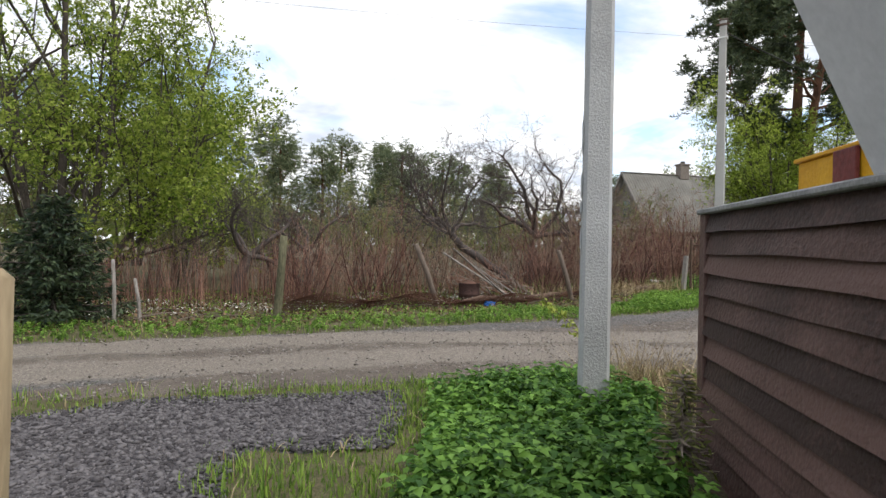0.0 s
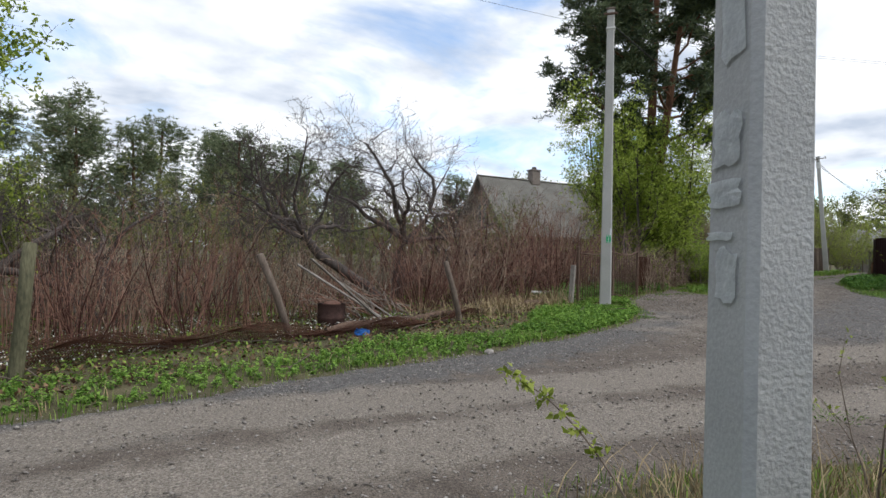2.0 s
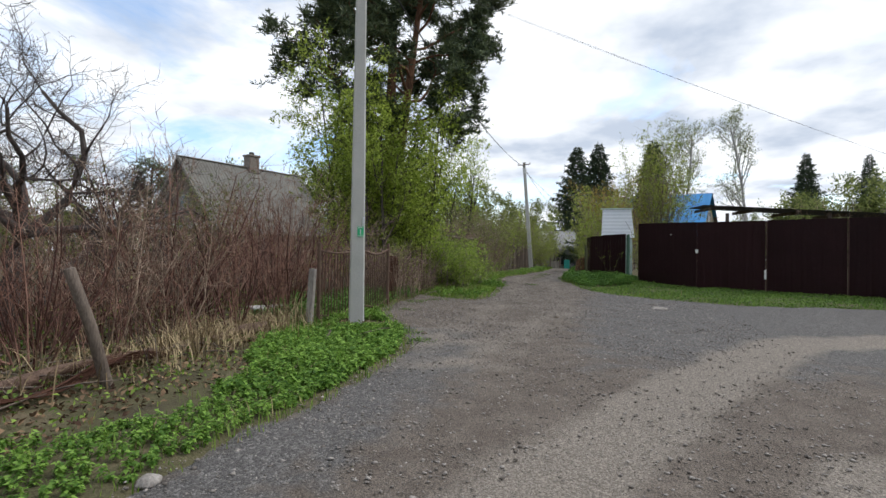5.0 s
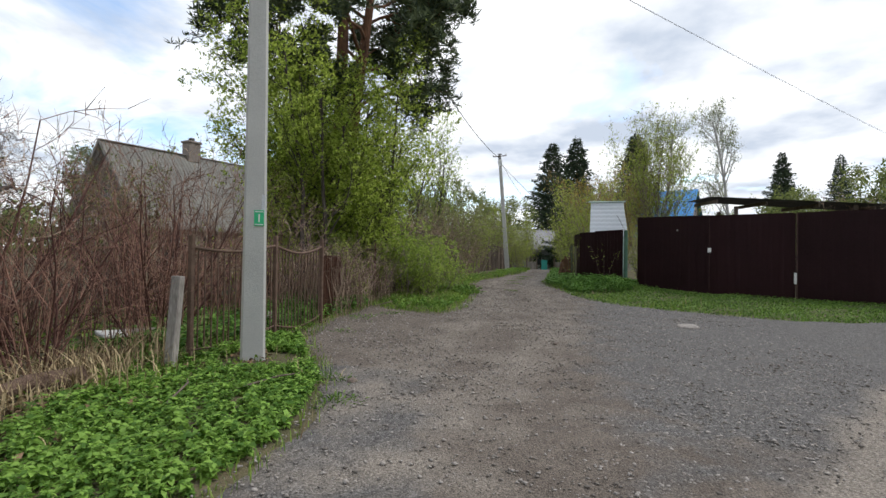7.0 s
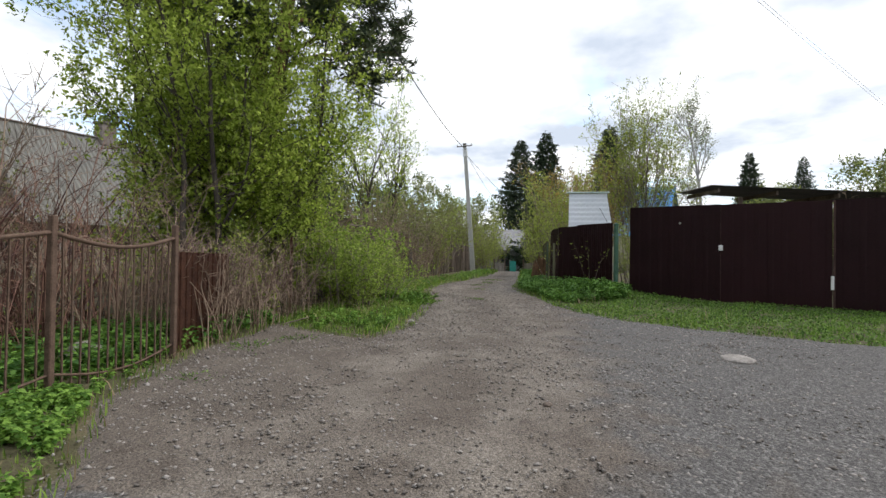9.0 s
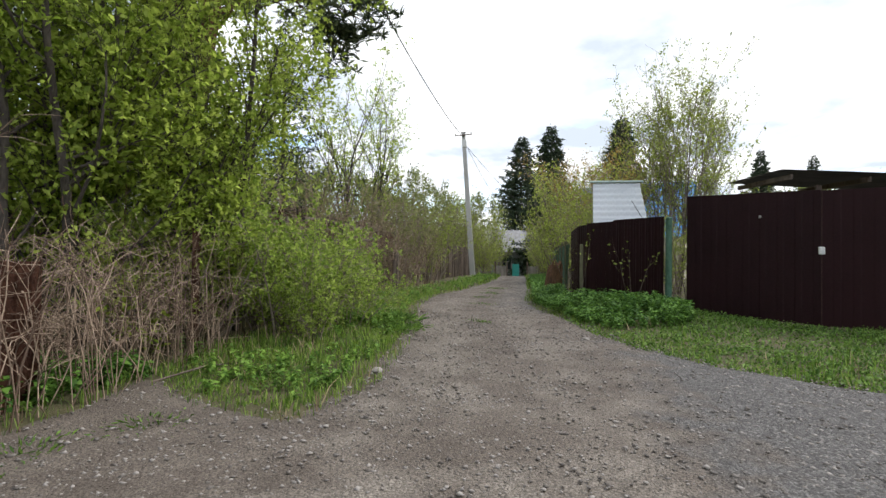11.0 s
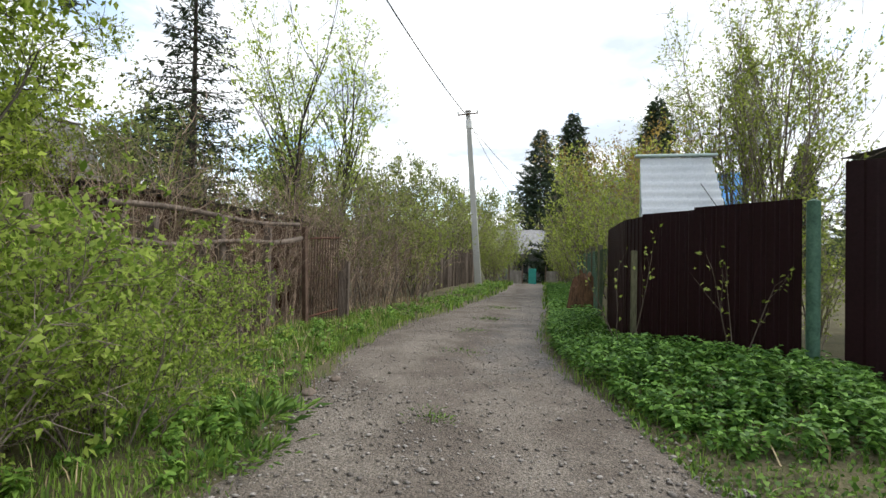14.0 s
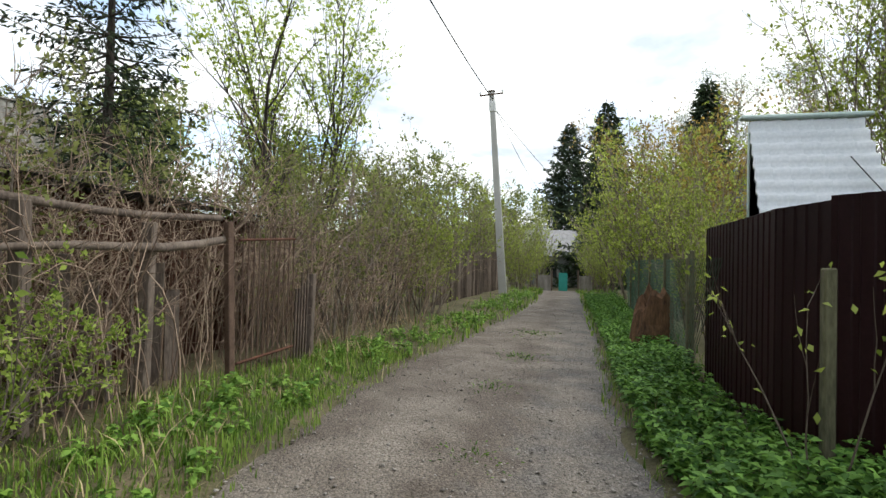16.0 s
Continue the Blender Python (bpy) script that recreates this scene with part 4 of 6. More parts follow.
def spruce_mesh(seed, h, r, dense=1.0, size=0.16, bare=0.05, branches=1.0):
    rng = np.random.default_rng(seed)
    tubes = [tube([(0, 0, -0.2), (0.02, 0, h * 0.5), (0, 0, h)], [h * 0.011 + 0.015, h * 0.006 + 0.012, 0.006], 7)]
    pts, dirs = [], []
    z = h * bare
    while z < h * 0.985:
        f = 1 - z / h
        L = r * f ** 0.75 * rng.uniform(0.75, 1.15) + 0.05
        n = int(rng.integers(4, 7))
        a0 = rng.uniform(0, 6.3)
        for i in range(n):
            a = a0 + 6.283 * i / n + rng.normal() * 0.2
            l = L * rng.uniform(0.7, 1.15)
            t = np.linspace(0, 1, 5)
            droop = -0.32 * f * l
            p = np.stack([np.cos(a) * t * l, np.sin(a) * t * l, z + droop * t + 0.22 * l * t ** 2 * (0.4 + f)], 1)
            tubes.append(tube(p, np.linspace(0.012 + 0.012 * l, 0.003, 5), 3))
            m = max(3, int(26 * dense * l / (size / 0.16)))
            u = rng.uniform(0.12, 1, m)
            q = np.stack([np.interp(u, t, p[:, k]) for k in range(3)], 1)
            side = rng.choice([-1, 1], m) * rng.uniform(0.2, 1, m) * 0.34 * l * (1 - u * 0.75)
            q += np.stack([-np.sin(a) * side, np.cos(a) * side, -0.12 * np.abs(side) + rng.normal(size=m) * 0.02], 1)
            pts.append(q)
            dirs.append(np.stack([np.cos(a) * 0.7 - np.sin(a) * np.sign(side) * 0.6, np.sin(a) * 0.7 + np.cos(a) * np.sign(side) * 0.6, np.full(m, -0.25)], 1))
        z += h * 0.028 * rng.uniform(0.8, 1.3) / branches
    return tubes, leaves(rng, np.concatenate(pts), size, np.concatenate(dirs), 0.6, 0.3, 0.25)


def spruce(x, y, z, h, r, seed, label, dense=1.0, size=0.16, bare=0.05, mat=None, branches=1.0):
    tubes, crown = spruce_mesh(seed, h, r, dense, size, bare, branches)
    t = thing("spruce_tree", x, y, z, label, "tree")
    put("trunk", tubes, BARK, t)
    put("crown", [crown], mat or NEEDLE, t)
    return t

# orchard side
oldleaf = grown("leafy_tree", -1.6, 17.5, hz(-1.6, 17.5), [((-0.5, 0, 0), (-0.18, 0, 1), 9.5, 0.12), ((0, 0.2, 0), (0.02, 0.1, 1), 10, 0.13), ((0.4, 0, 0), (0.2, -0.05, 1), 9, 0.11), ((0.5, -0.2, 0), (0.5, -0.15, 1), 8, 0.09), ((0.6, -0.2, 0), (0.8, -0.4, 0.8), 5.5, 0.07)],
                dict(BROAD, start=[0.12, 0.25, 0.2]), 11, BARK, LEAF_TREE, 64000, 0.098, "tall multi-stemmed tree in fresh light green leaf", "tree", 0.17, tuft=5)
copy_thing(oldleaf, pose(-9, 15.5, 0.1, 0, 0, 130))
copy_thing(oldleaf, pose(1.4, 21, 0.1, 0, 0, 70) @ Matrix.Scale(0.62, 4))
spruce(-1.25, 11.7, hz(-1.2, 11.7), 2.25, 1.35, 21, "dense dark green young spruce at the roadside", 2.2, 0.12, 0.02)


def apple(x, y, trunk, r, limbs, seed, label, L=2.3):
    """A short bent trunk that breaks into spreading limbs with a net of fine twigs."""
    q = random.Random(seed)
    top = np.array(trunk[-1], float)
    starts = [(top - np.array([0, 0, 0.05]), d, L * q.uniform(0.85, 1.15), r * q.uniform(0.42, 0.6)) for d in limbs]
    rng, out = skeleton(seed, starts, BARE)
    t = thing("apple_tree", x, y, hz(x, y), label, "tree")
    put("trunk", [tube(trunk, np.linspace(r * 1.25, r * 0.8, len(trunk)), 10)], APPLE, t, smooth=True)
    put("crown", out["tubes"], APPLE, t, "bare limbs and twigs")
    return t


appleA = apple(9.75, 13.5, [(0.25, 0, -0.2), (0.25, 0, 0.25), (-0.1, 0.1, 0.6), (-0.55, 0.0, 0.8), (-0.95, 0.15, 1.1), (-1.5, 0.05, 1.35), (-1.85, 0.1, 1.75)], 0.12, [(-1.1, 0.1, 0.35), (-0.4, 0.4, 0.8), (0.35, -0.2, 0.75), (-0.6, -0.6, 0.6), (0.8, 0.4, 0.45), (-0.1, 0.1, 0.9), (-0.9, 0.5, 0.5)], 31,
               "old apple tree with a bent trunk and bare twigs", 2.3)
appleB = apple(12.2, 15.4, [(0, 0, -0.2), (0.0, 0, 0.5), (0.2, 0.05, 1.0), (0.15, 0.1, 1.35), (0.35, 0.1, 1.75)], 0.17, [(-0.9, -0.2, 0.8), (0.1, 0.3, 1), (0.8, -0.4, 0.75), (0.7, 0.5, 0.8), (-0.4, 0.6, 0.9), (0.1, -0.4, 1.1), (1.0, -0.7, 0.15)], 36,
               "old spreading apple tree with bare twigs", 3.0)
appleC = apple(2.4, 15.8, [(0, 0, -0.2), (0.1, 0, 0.5), (0.35, 0.05, 1.1)], 0.16, [(-0.9, -0.2, 0.5), (0.1, 0.3, 0.8), (0.9, -0.2, 0.4), (0.4, 0.6, 0.6), (1.0, -0.5, 0.5)], 33, "old leaning apple tree with grey bare twigs", 2.0)
copy_thing(appleC, pose(5.2, 18.5, 0.1, 0, 0, 80))
copy_thing(appleA, pose(15.5, 18.5, 0.25, 0, 0, 200))


def canes(seed, n, area, h0, h1, r, lean, keep=None):
    """Thin dry stems, each a bent three-sided rod."""
    rng = np.random.default_rng(seed)
    x, y = rng.uniform(area[0], area[1], n), rng.uniform(area[2], area[3], n)
    if keep is not None:
        k = keep(x, y)
        x, y = x[k], y[k]
    n = len(x)
    z = height(x, y)
    h = rng.uniform(h0, h1, n)
    lx, ly = rng.normal(size=n) * lean * h, rng.normal(size=n) * lean * h
    rings = []
    for t in (0, 0.45, 0.8, 1):
        c = np.stack([x + lx * t ** 1.6, y + ly * t ** 1.6, z - 0.05 + h * t * (1 - 0.08 * t)], 1)
        rr = (r * (1.1 - 0.75 * t)) * rng.uniform(0.7, 1.3, n)
        rings.append(np.stack([c + np.stack([np.cos(a) * rr, np.sin(a) * rr, 0 * rr], 1) for a in (0, 2.094, 4.189)], 1))
    v = np.stack(rings, 1).reshape(-1, 3)
    base = np.arange(n)[:, None, None] * 12
    i, j = np.meshgrid(np.arange(3), np.arange(3), indexing="ij")
    f = np.stack([i * 3 + j, i * 3 + (j + 1) % 3, (i + 1) * 3 + (j + 1) % 3, (i + 1) * 3 + j], -1).reshape(1, 9, 4)
    return v, (base + f).reshape(-1, 4)


put("raspberry_canes", [canes(41, 1000, (3.0, 14.5, 12.0, 16.5), 0.6, 2.2, 0.0078, 0.27, lambda x, y: y > 12.3 + 0.6 * ripple(x, y, 0.7)), canes(42, 420, (14, 24, 11.8, 17), 0.9, 2.4, 0.007, 0.22), canes(44, 500, (-1, 4, 12, 16), 0.8, 1.8, 0.006, 0.13)],
    CANE, label="dense thicket of dry reddish raspberry canes", category="canes", kind="stuff")
put("grey_twig_thicket", [canes(43, 1000, (-6, 26, 15, 24), 1.2, 3.2, 0.008, 0.16)], TWIG, label="thicket of thin grey leafless stems", category="thicket", kind="stuff")
bareb = grown("bare_bush", 14.0, 12.6, hz(14, 12.6), spread_starts(3, 9, 0.3, 0.45, 2.3, 0.016), SHRUB, 51, CANE, None, 0, 0, "leafless brown bush of thin arching stems", "bush")
greyb = grown("bare_bush", 30.8, 11.4, hz(30.8, 11.4), spread_starts(5, 9, 0.3, 0.5, 2.1, 0.015), dict(SHRUB, count=[9, 5]), 52, BRAMBLE, None, 0, 0, "leafless grey-brown bush of thin tangled stems", "bush")
for i, (x, y, a, s) in enumerate([(12.3, 12.1, 40, 1), (15.8, 12.2, 100, 1.15), (16.8, 13.2, 200, 1.2), (13.2, 14.5, 300, 1.3), (18.3, 12.6, 20, 1.1), (10.9, 12.9, 160, 0.9), (4.2, 13, 250, 0.9), (19.5, 14.5, 80, 1.3), (6.3, 14.3, 10, 1.1), (26.3, 11.6, 30, 0.95), (28.2, 11.5, 110, 1.0), (31.2, 11.0, 210, 0.9), (29.6, -4.5, 0, 1.6), (28.6, -7.5, 60, 1.5), (25.2, 11.7, 300, 0.9), (11.6, 12.6, 15, 1.25), (13.6, 13.3, 135, 1.45), (15.2, 11.7, 255, 1.0), (17.6, 13.8, 45, 1.5), (10.2, 12.2, 165, 1.0), (13.4, 11.6, 225, 0.95), (18.8, 11.9, 285, 1.1), (5.0, 12.6, 30, 1.0), (3.4, 12.4, 90, 0.9), (7.4, 13.6, 150, 1.2), (26.9, 11.9, 210, 1.25), (27.6, 11.2, 270, 0.9), (30.2, 11.6, 330, 1.2), (29.2, 12.0, 60, 1.3), (33.5, 10.7, 120, 0.9), (35.3, 10.6, 180, 0.95), (31.9, 10.6, 240, 0.8)]):
    copy_thing(greyb if x > 24 or i % 3 == 0 else bareb, pose(x, y, hz(x, y), 0, 0, a) @ Matrix.Scale(s, 4))

# pine and the leafy trees under it
def pine(x, y, z, h, low, reach, limbs, seed, label, n, needle=PINEEDLE, twigs=(9, 5), fork=0.0, puff=0.13):
    """A tall bare trunk; limbs spread almost level from the height `low` upward, each ending in tufts of needles."""
    q = np.random.default_rng(seed)
    spec = dict(steps=[6, 4, 3], wiggle=[0.2, 0.2, 0.2], lift=[0.03, 0.04, 0.06], taper=0.4, sides=[5, 3, 3], count=list(twigs), start=[0.35, 0.3], spread=[0.7, 0.75], ratio=[0.42, 0.5], thin=0.45, min_r=0.008, leaf_from=1)
    k = np.linspace(0, 1, 9)
    stem = np.stack([0.12 * np.sin(k * 5 + seed), 0.12 * np.cos(k * 4 + seed) - 0.1, k * h - 0.2], 1)
    stems = [stem]
    if fork:
        stems.append(np.stack([fork * k ** 1.5, -1.3 * fork * k ** 0.8, 0.16 * h + k * h * 0.78], 1))
    starts = []
    for i in range(limbs):
        u = (i + q.uniform(0, 0.8)) / limbs
        st = stems[i % len(stems)]
        zz = low + (h - low - 0.5) * u
        p = np.array([np.interp(zz, st[:, 2], st[:, c]) for c in range(3)])
        a = 2.4 * i + q.normal() * 0.3
        starts.append((p, (math.cos(a), math.sin(a), q.uniform(-0.05, 0.3) + 0.5 * u), reach * q.uniform(0.65, 1.15) * (1 - 0.62 * u ** 1.6), 0.075 * (1 - 0.5 * u) * reach / 5))
    rng, out = skeleton(seed, starts, spec)
    t = thing("pine_tree", x, y, z, label, "tree")
    put("trunk", [tube(st, np.linspace(0.021 * h, 0.006 * h, 9) * (1 if st is stem else 0.75), 9) for st in stems] + out["tubes"], PINEBARK, t, smooth=True)
    a, b = np.array(out["a"]), np.array(out["b"])
    c = b[rng.integers(0, len(b), n // 10)]
    p = np.repeat(c + rng.normal(size=c.shape) * puff, 10, 0)
    d = rng.normal(size=p.shape)
    d[:, 2] = np.abs(d[:, 2]) * 0.7
    put("crown", [leaves(rng, p, 0.23, d * 0.9, 0.2, 0.19, 0.2)], needle, t)
    return t


pine(25.1, 13.3, hz(25.1, 13.3), 14.5, 5.4, 4.9, 30, 61, "tall Scots pine with forked reddish trunk and open crown", 135000, twigs=(10, 5), fork=0.9)
cherry = grown("bird_cherry_tree", 21.6, 12.4, hz(21.6, 12.4), spread_starts(7, 6, 0.6, 0.16, 6.2, 0.075), dict(BROAD, start=[0.06, 0.15, 0.2], leaf_from=1, count=[17, 6, 3], spread=[0.95, 0.75, 0.8], ratio=[0.36, 0.5, 0.55], thin=0.42, min_r=0.004), 71, BARK, LEAF_CHERRY, 32000, 0.082, "tall bird cherry in green leaf over a thicket", "tree", 0.16, tuft=4)
copy_thing(cherry, pose(23.4, 11.7, hz(23.4, 11.7), 0, 0, 90) @ Matrix.Scale(0.9, 4))
copy_thing(cherry, pose(22.6, 13.6, hz(22.6, 13.6), 0, 0, 310) @ Matrix.Scale(1.0, 4))
copy_thing(cherry, pose(26.4, 13.6, hz(26.4, 13.6), 0, 0, 200) @ Matrix.Scale(0.6, 4))
grown("young_tree", 34.6, 12.8, hz(34.6, 12.8), spread_starts(8, 5, 0.3, 0.17, 7.2, 0.055), dict(WILLOW, count=[13, 6], start=[0.3, 0.2]), 72, BARK, LEAF_CHERRY, 9000, 0.08, "slender multi-stemmed young tree with airy light leaves", "tree", 0.12, tuft=4)
spruce(30.95, 14.1, hz(30.95, 14.1), 8.2, 1.9, 22, "thin grey-green spruce with sparse branches", 1.7, 0.12, 0.1, branches=1.0)
bush = grown("leafy_bush", 23.2, 10.3, hz(23.2, 10.3), spread_starts(9, 16, 0.5, 0.75, 1.7, 0.016), SHRUB, 73, TWIG, LEAF_BUSH, 6600, 0.054, "rounded bush in bright green spring leaf", "bush", 0.06, tuft=6)
for x, y, a, s in [(22.6, 11.4, 80, 1.1), (24.6, 10.5, 150, 1.0), (25.9, 10.75, 220, 0.72), (26.7, 10.9, 100, 0.66), (24.0, 11.4, 290, 1.2), (23.0, 9.85, 130, 0.62), (24.2, 9.7, 60, 0.62)]:
    copy_thing(bush, pose(x, y, hz(x, y), 0, 0, a) @ Matrix.Scale(s, 4))
tallbush = grown("bush", 32.6, 11.3, hz(32.6, 11.3), spread_starts(10, 12, 0.6, 0.4, 2.9, 0.025), SHRUB, 74, TWIG, LEAF_OLIVE, 3000, 0.065, "brownish bush just coming into leaf", "bush", 0.06, tuft=4)
for x, y, a, s in [(27.5, 12.2, 80, 0.85), (31.3, 11.9, 140, 0.8), (34.6, 11.2, 200, 1.0), (36.6, 12.0, 20, 1.2), (39, 12.3, 260, 1.25), (43, 12.6, 60, 1.2), (47.5, 12.0, 100, 1.3), (51, 11.5, 10, 1.5), (28.5, 13.5, 0, 1.1), (35.5, 13.5, 300, 1.3), (-3, 20, 40, 1.1), (1.0, 19, 0, 1.0), (4, 21.5, 200, 1.15), (7.5, 19, 100, 1.0), (10.5, 21.5, 260, 1.2), (14, 20, 30, 1.05), (17.5, 20, 150, 1.15), (20.5, 17.5, 80, 1.0), (23, 20, 220, 1.2), (9, 25, 10, 1.4), (15, 26, 130, 1.4), (2, 26, 310, 1.4), (21, 26, 70, 1.4)]:
    copy_thing(tallbush, pose(x, y, hz(x, y), 0, 0, a) @ Matrix.Scale(s, 4))
yel = grown("bush", 36.6, 10.7, hz(36.6, 10.7), spread_starts(12, 12, 0.5, 0.35, 2.7, 0.022), WILLOW, 75, TWIG, LEAF_YELLOW, 5500, 0.062, "tall bush in yellow-green spring leaf", "bush", 0.09, tuft=4)
for x, y, a, s in [(38.5, 11.2, 50, 0.9), (49, 11.2, 80, 1.3), (41, 4.9, 10, 1.5), (38.2, 5.0, 100, 1.35), (44.5, 5.1, 190, 1.6), (35.9, 5.0, 270, 1.0), (49, 5.0, 30, 1.6), (34.2, 4.9, 330, 0.75), (54, 10.4, 300, 1.35), (55, 5.6, 0, 1.3), (59, 10.3, 20, 1.4), (59, 5.7, 120, 1.3), (51.5, 6.0, 200, 0.8), (50.5, 9.9, 60, 0.8), (29.4, 3.3, 20, 0.6), (63, 9.8, 70, 1.4), (63, 6.2, 250, 1.3)]:
    copy_thing(yel, pose(x, y, hz(x, y), 0, 0, a) @ Matrix.Scale(s, 4))
rusty = grown("bush", 43.5, 3.4, hz(43, 3.4), spread_starts(13, 10, 0.5, 0.3, 5.2, 0.04), WILLOW, 76, TWIG, LEAF_RUST, 5000, 0.11, "tall bush with reddish young leaves", "bush", 0.12)
copy_thing(rusty, pose(48, 2.5, 0.6, 0, 0, 90) @ Matrix.Scale(1.1, 4))
copy_thing(rusty, pose(40.2, 4.0, hz(40.2, 4), 0, 0, 200) @ Matrix.Scale(1.0, 4))
willow = grown("willow", 33.2, 2.7, hz(33.2, 2.7), spread_starts(14, 20, 0.5, 0.26, 5.4, 0.035), dict(WILLOW, count=[10, 5], start=[0.25, 0.2]), 77, TWIG, LEAF_YELLOW, 16000, 0.07, "multi-stemmed willow with sparse yellow-green leaves", "tree", 0.05, tuft=3)
for x, y, z, h, r, s in [(90, 8.2, -0.5, 19, 6.5, 23), (55, 0.8, 0.2, 11.5, 2.8, 25), (101, -25.8, 0, 18.2, 4.6, 26), (125, -44, 0, 22, 5.2, 27), (66, 5.2, 0, 14, 3.6, 28)]:
    spruce(x, y, z, h, r, s, "tall dark spruce standing behind the gardens", 3.0, 0.42, 0.03, branches=1.9)
birch = grown("birch_tree", 67, -9.5, 0.3, [((0, 0, -0.2), (0, 0, 1), 15, 0.2)], dict(BROAD, count=[22, 8, 5], ratio=[0.3, 0.5, 0.55], start=[0.3, 0.25, 0.2]), 78, surface("birch_bark", (0.2, 0.19, 0.18), (0.6, 0.58, 0.55), 3, 0.8, 0.2, 30), FARLEAF, 5000, 0.13,
              "slender birch with thin new leaves, far off", "tree", 0.15)
copy_thing(birch, pose(72, -3.5, 0.3, 0, 0, 100) @ Matrix.Scale(1.0, 4))
copy_thing(birch, pose(75, -1.0, 0.3, 0, 0, 200) @ Matrix.Scale(0.95, 4))

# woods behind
# needle colour carries the haze
farp = pine(18, 42, 0, 9.5, 2.2, 2.6, 26, 62, "Scots pine standing in the woods behind the gardens", 15000, PINEHAZE, (6, 3), puff=0.32)
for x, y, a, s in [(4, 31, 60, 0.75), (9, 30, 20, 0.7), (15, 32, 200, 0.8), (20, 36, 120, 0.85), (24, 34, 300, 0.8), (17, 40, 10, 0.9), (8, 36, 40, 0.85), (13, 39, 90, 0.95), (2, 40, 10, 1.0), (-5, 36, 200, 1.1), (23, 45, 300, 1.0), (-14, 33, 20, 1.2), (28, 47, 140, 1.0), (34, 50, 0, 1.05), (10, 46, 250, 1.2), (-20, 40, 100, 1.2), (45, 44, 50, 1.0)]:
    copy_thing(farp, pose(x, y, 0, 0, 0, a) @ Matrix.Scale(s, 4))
wood = grown("woodland_tree", 41, 24, 0, spread_starts(15, 5, 0.6, 0.25, 6.2, 0.09), dict(BROAD, count=[8, 3, 2], sides=[5, 3, 3, 3]), 79, BARK, FARLEAF, 4500, 0.23, "small woodland tree with thin olive leaves", "tree", 0.2)
for x, y, a, s in [(-3, 30, 280, 1.0), (38, -8, 30, 0.72), (43, -13, 80, 0.8), (36, -13, 170, 0.7), (47, -7, 250, 0.7), (41, -18, 20, 0.85), (52, -10, 10, 0.75), (34, -17, 300, 0.8), (-10, 27, 30, 1.2), (0, 35, 70, 1.0), (44, 27, 20, 1.0), (50, 22, 150, 1.0), (58, 17, 240, 1.0), (66, 15, 100, 1.0), (74, 13, 0, 1.0),
                   (60, -14, 90, 0.8), (70, -22, 10, 0.9), (80, -30, 200, 1.0), (64, -30, 300, 0.9), (84, -14, 40, 0.9), (56, -22, 120, 0.7), (76, 4, 60, 0.75), (82, -6, 20, 0.9), (42, 33, 300, 1.0), (46, -9, 210, 0.55), (50, -16, 33, 0.6),
                   (41, 17, 20, 0.7), (36, 18, 220, 0.65), (47, 16, 110, 0.75), (-24, 26, 0, 1.3), (-30, 18, 90, 1.3)]:
    copy_thing(wood, pose(x, y, 0.1, 0, 0, a) @ Matrix.Scale(s, 4))
# distant tree line all round
rng = np.random.default_rng(80)
ang_ = rng.uniform(0, 2 * math.pi, 26000)
rad_ = rng.uniform(120, 150, 26000)
top_ = 7 + 3.5 * np.abs(ripple(ang_ * 9, rad_ * 0.03, 1.3)) + 2 * ripple(ang_ * 40, rad_ * 0, 1.0)
pt_ = np.stack([20 + np.cos(ang_) * rad_, 5 + np.sin(ang_) * rad_, rng.uniform(0, 1, 26000) ** 0.8 * top_], 1)
put("far_woods", [leaves(rng, pt_, 2.0, None, 0.2, 0.7)], FARLEAF, label="distant belt of mixed woodland", category="woods", kind="stuff")


# ---- ground cover ----
def off_road(x, y):
    return np.minimum(outside_by(x, y, ROAD_EDGE), outside_by(x, y, DRIVE_EDGE))


def blades(seed, n, area, h0, h1, keep, lean=0.45, width=0.0048):
    """Grass blades, each a bent, tapering strip."""
    rng = np.random.default_rng(seed)
    x, y = rng.uniform(area[0], area[1], n), rng.uniform(area[2], area[3], n)
    k = keep(x, y, rng.uniform(size=n))
    x, y = x[k], y[k]
    n = len(x)
    b = np.stack([x, y, height(x, y) - 0.01], 1)
    h = rng.uniform(h0, h1, n) * (0.75 + 0.45 * ripple(x, y, 1.3, 4))
    a, l = rng.uniform(0, 6.283, n), rng.normal(size=n) * lean
    s = np.stack([-np.sin(a), np.cos(a), 0 * a], 1) * (width * rng.uniform(0.6, 1.4, n))[:, None]
    o = np.stack([np.cos(a) * l * h, np.sin(a) * l * h, h], 1)
    mid = b + o * np.array([0.4, 0.4, 0.62])
    v = np.stack([b - s, b + s, mid + s * 0.8, b + o * np.array([1, 1, 0.95]), mid - s * 0.8], 1).reshape(-1, 3)
    k = np.arange(n)[:, None] * 5
    return v, np.concatenate([k + [0, 1, 2], k + [0, 2, 4], k + [4, 2, 3]])


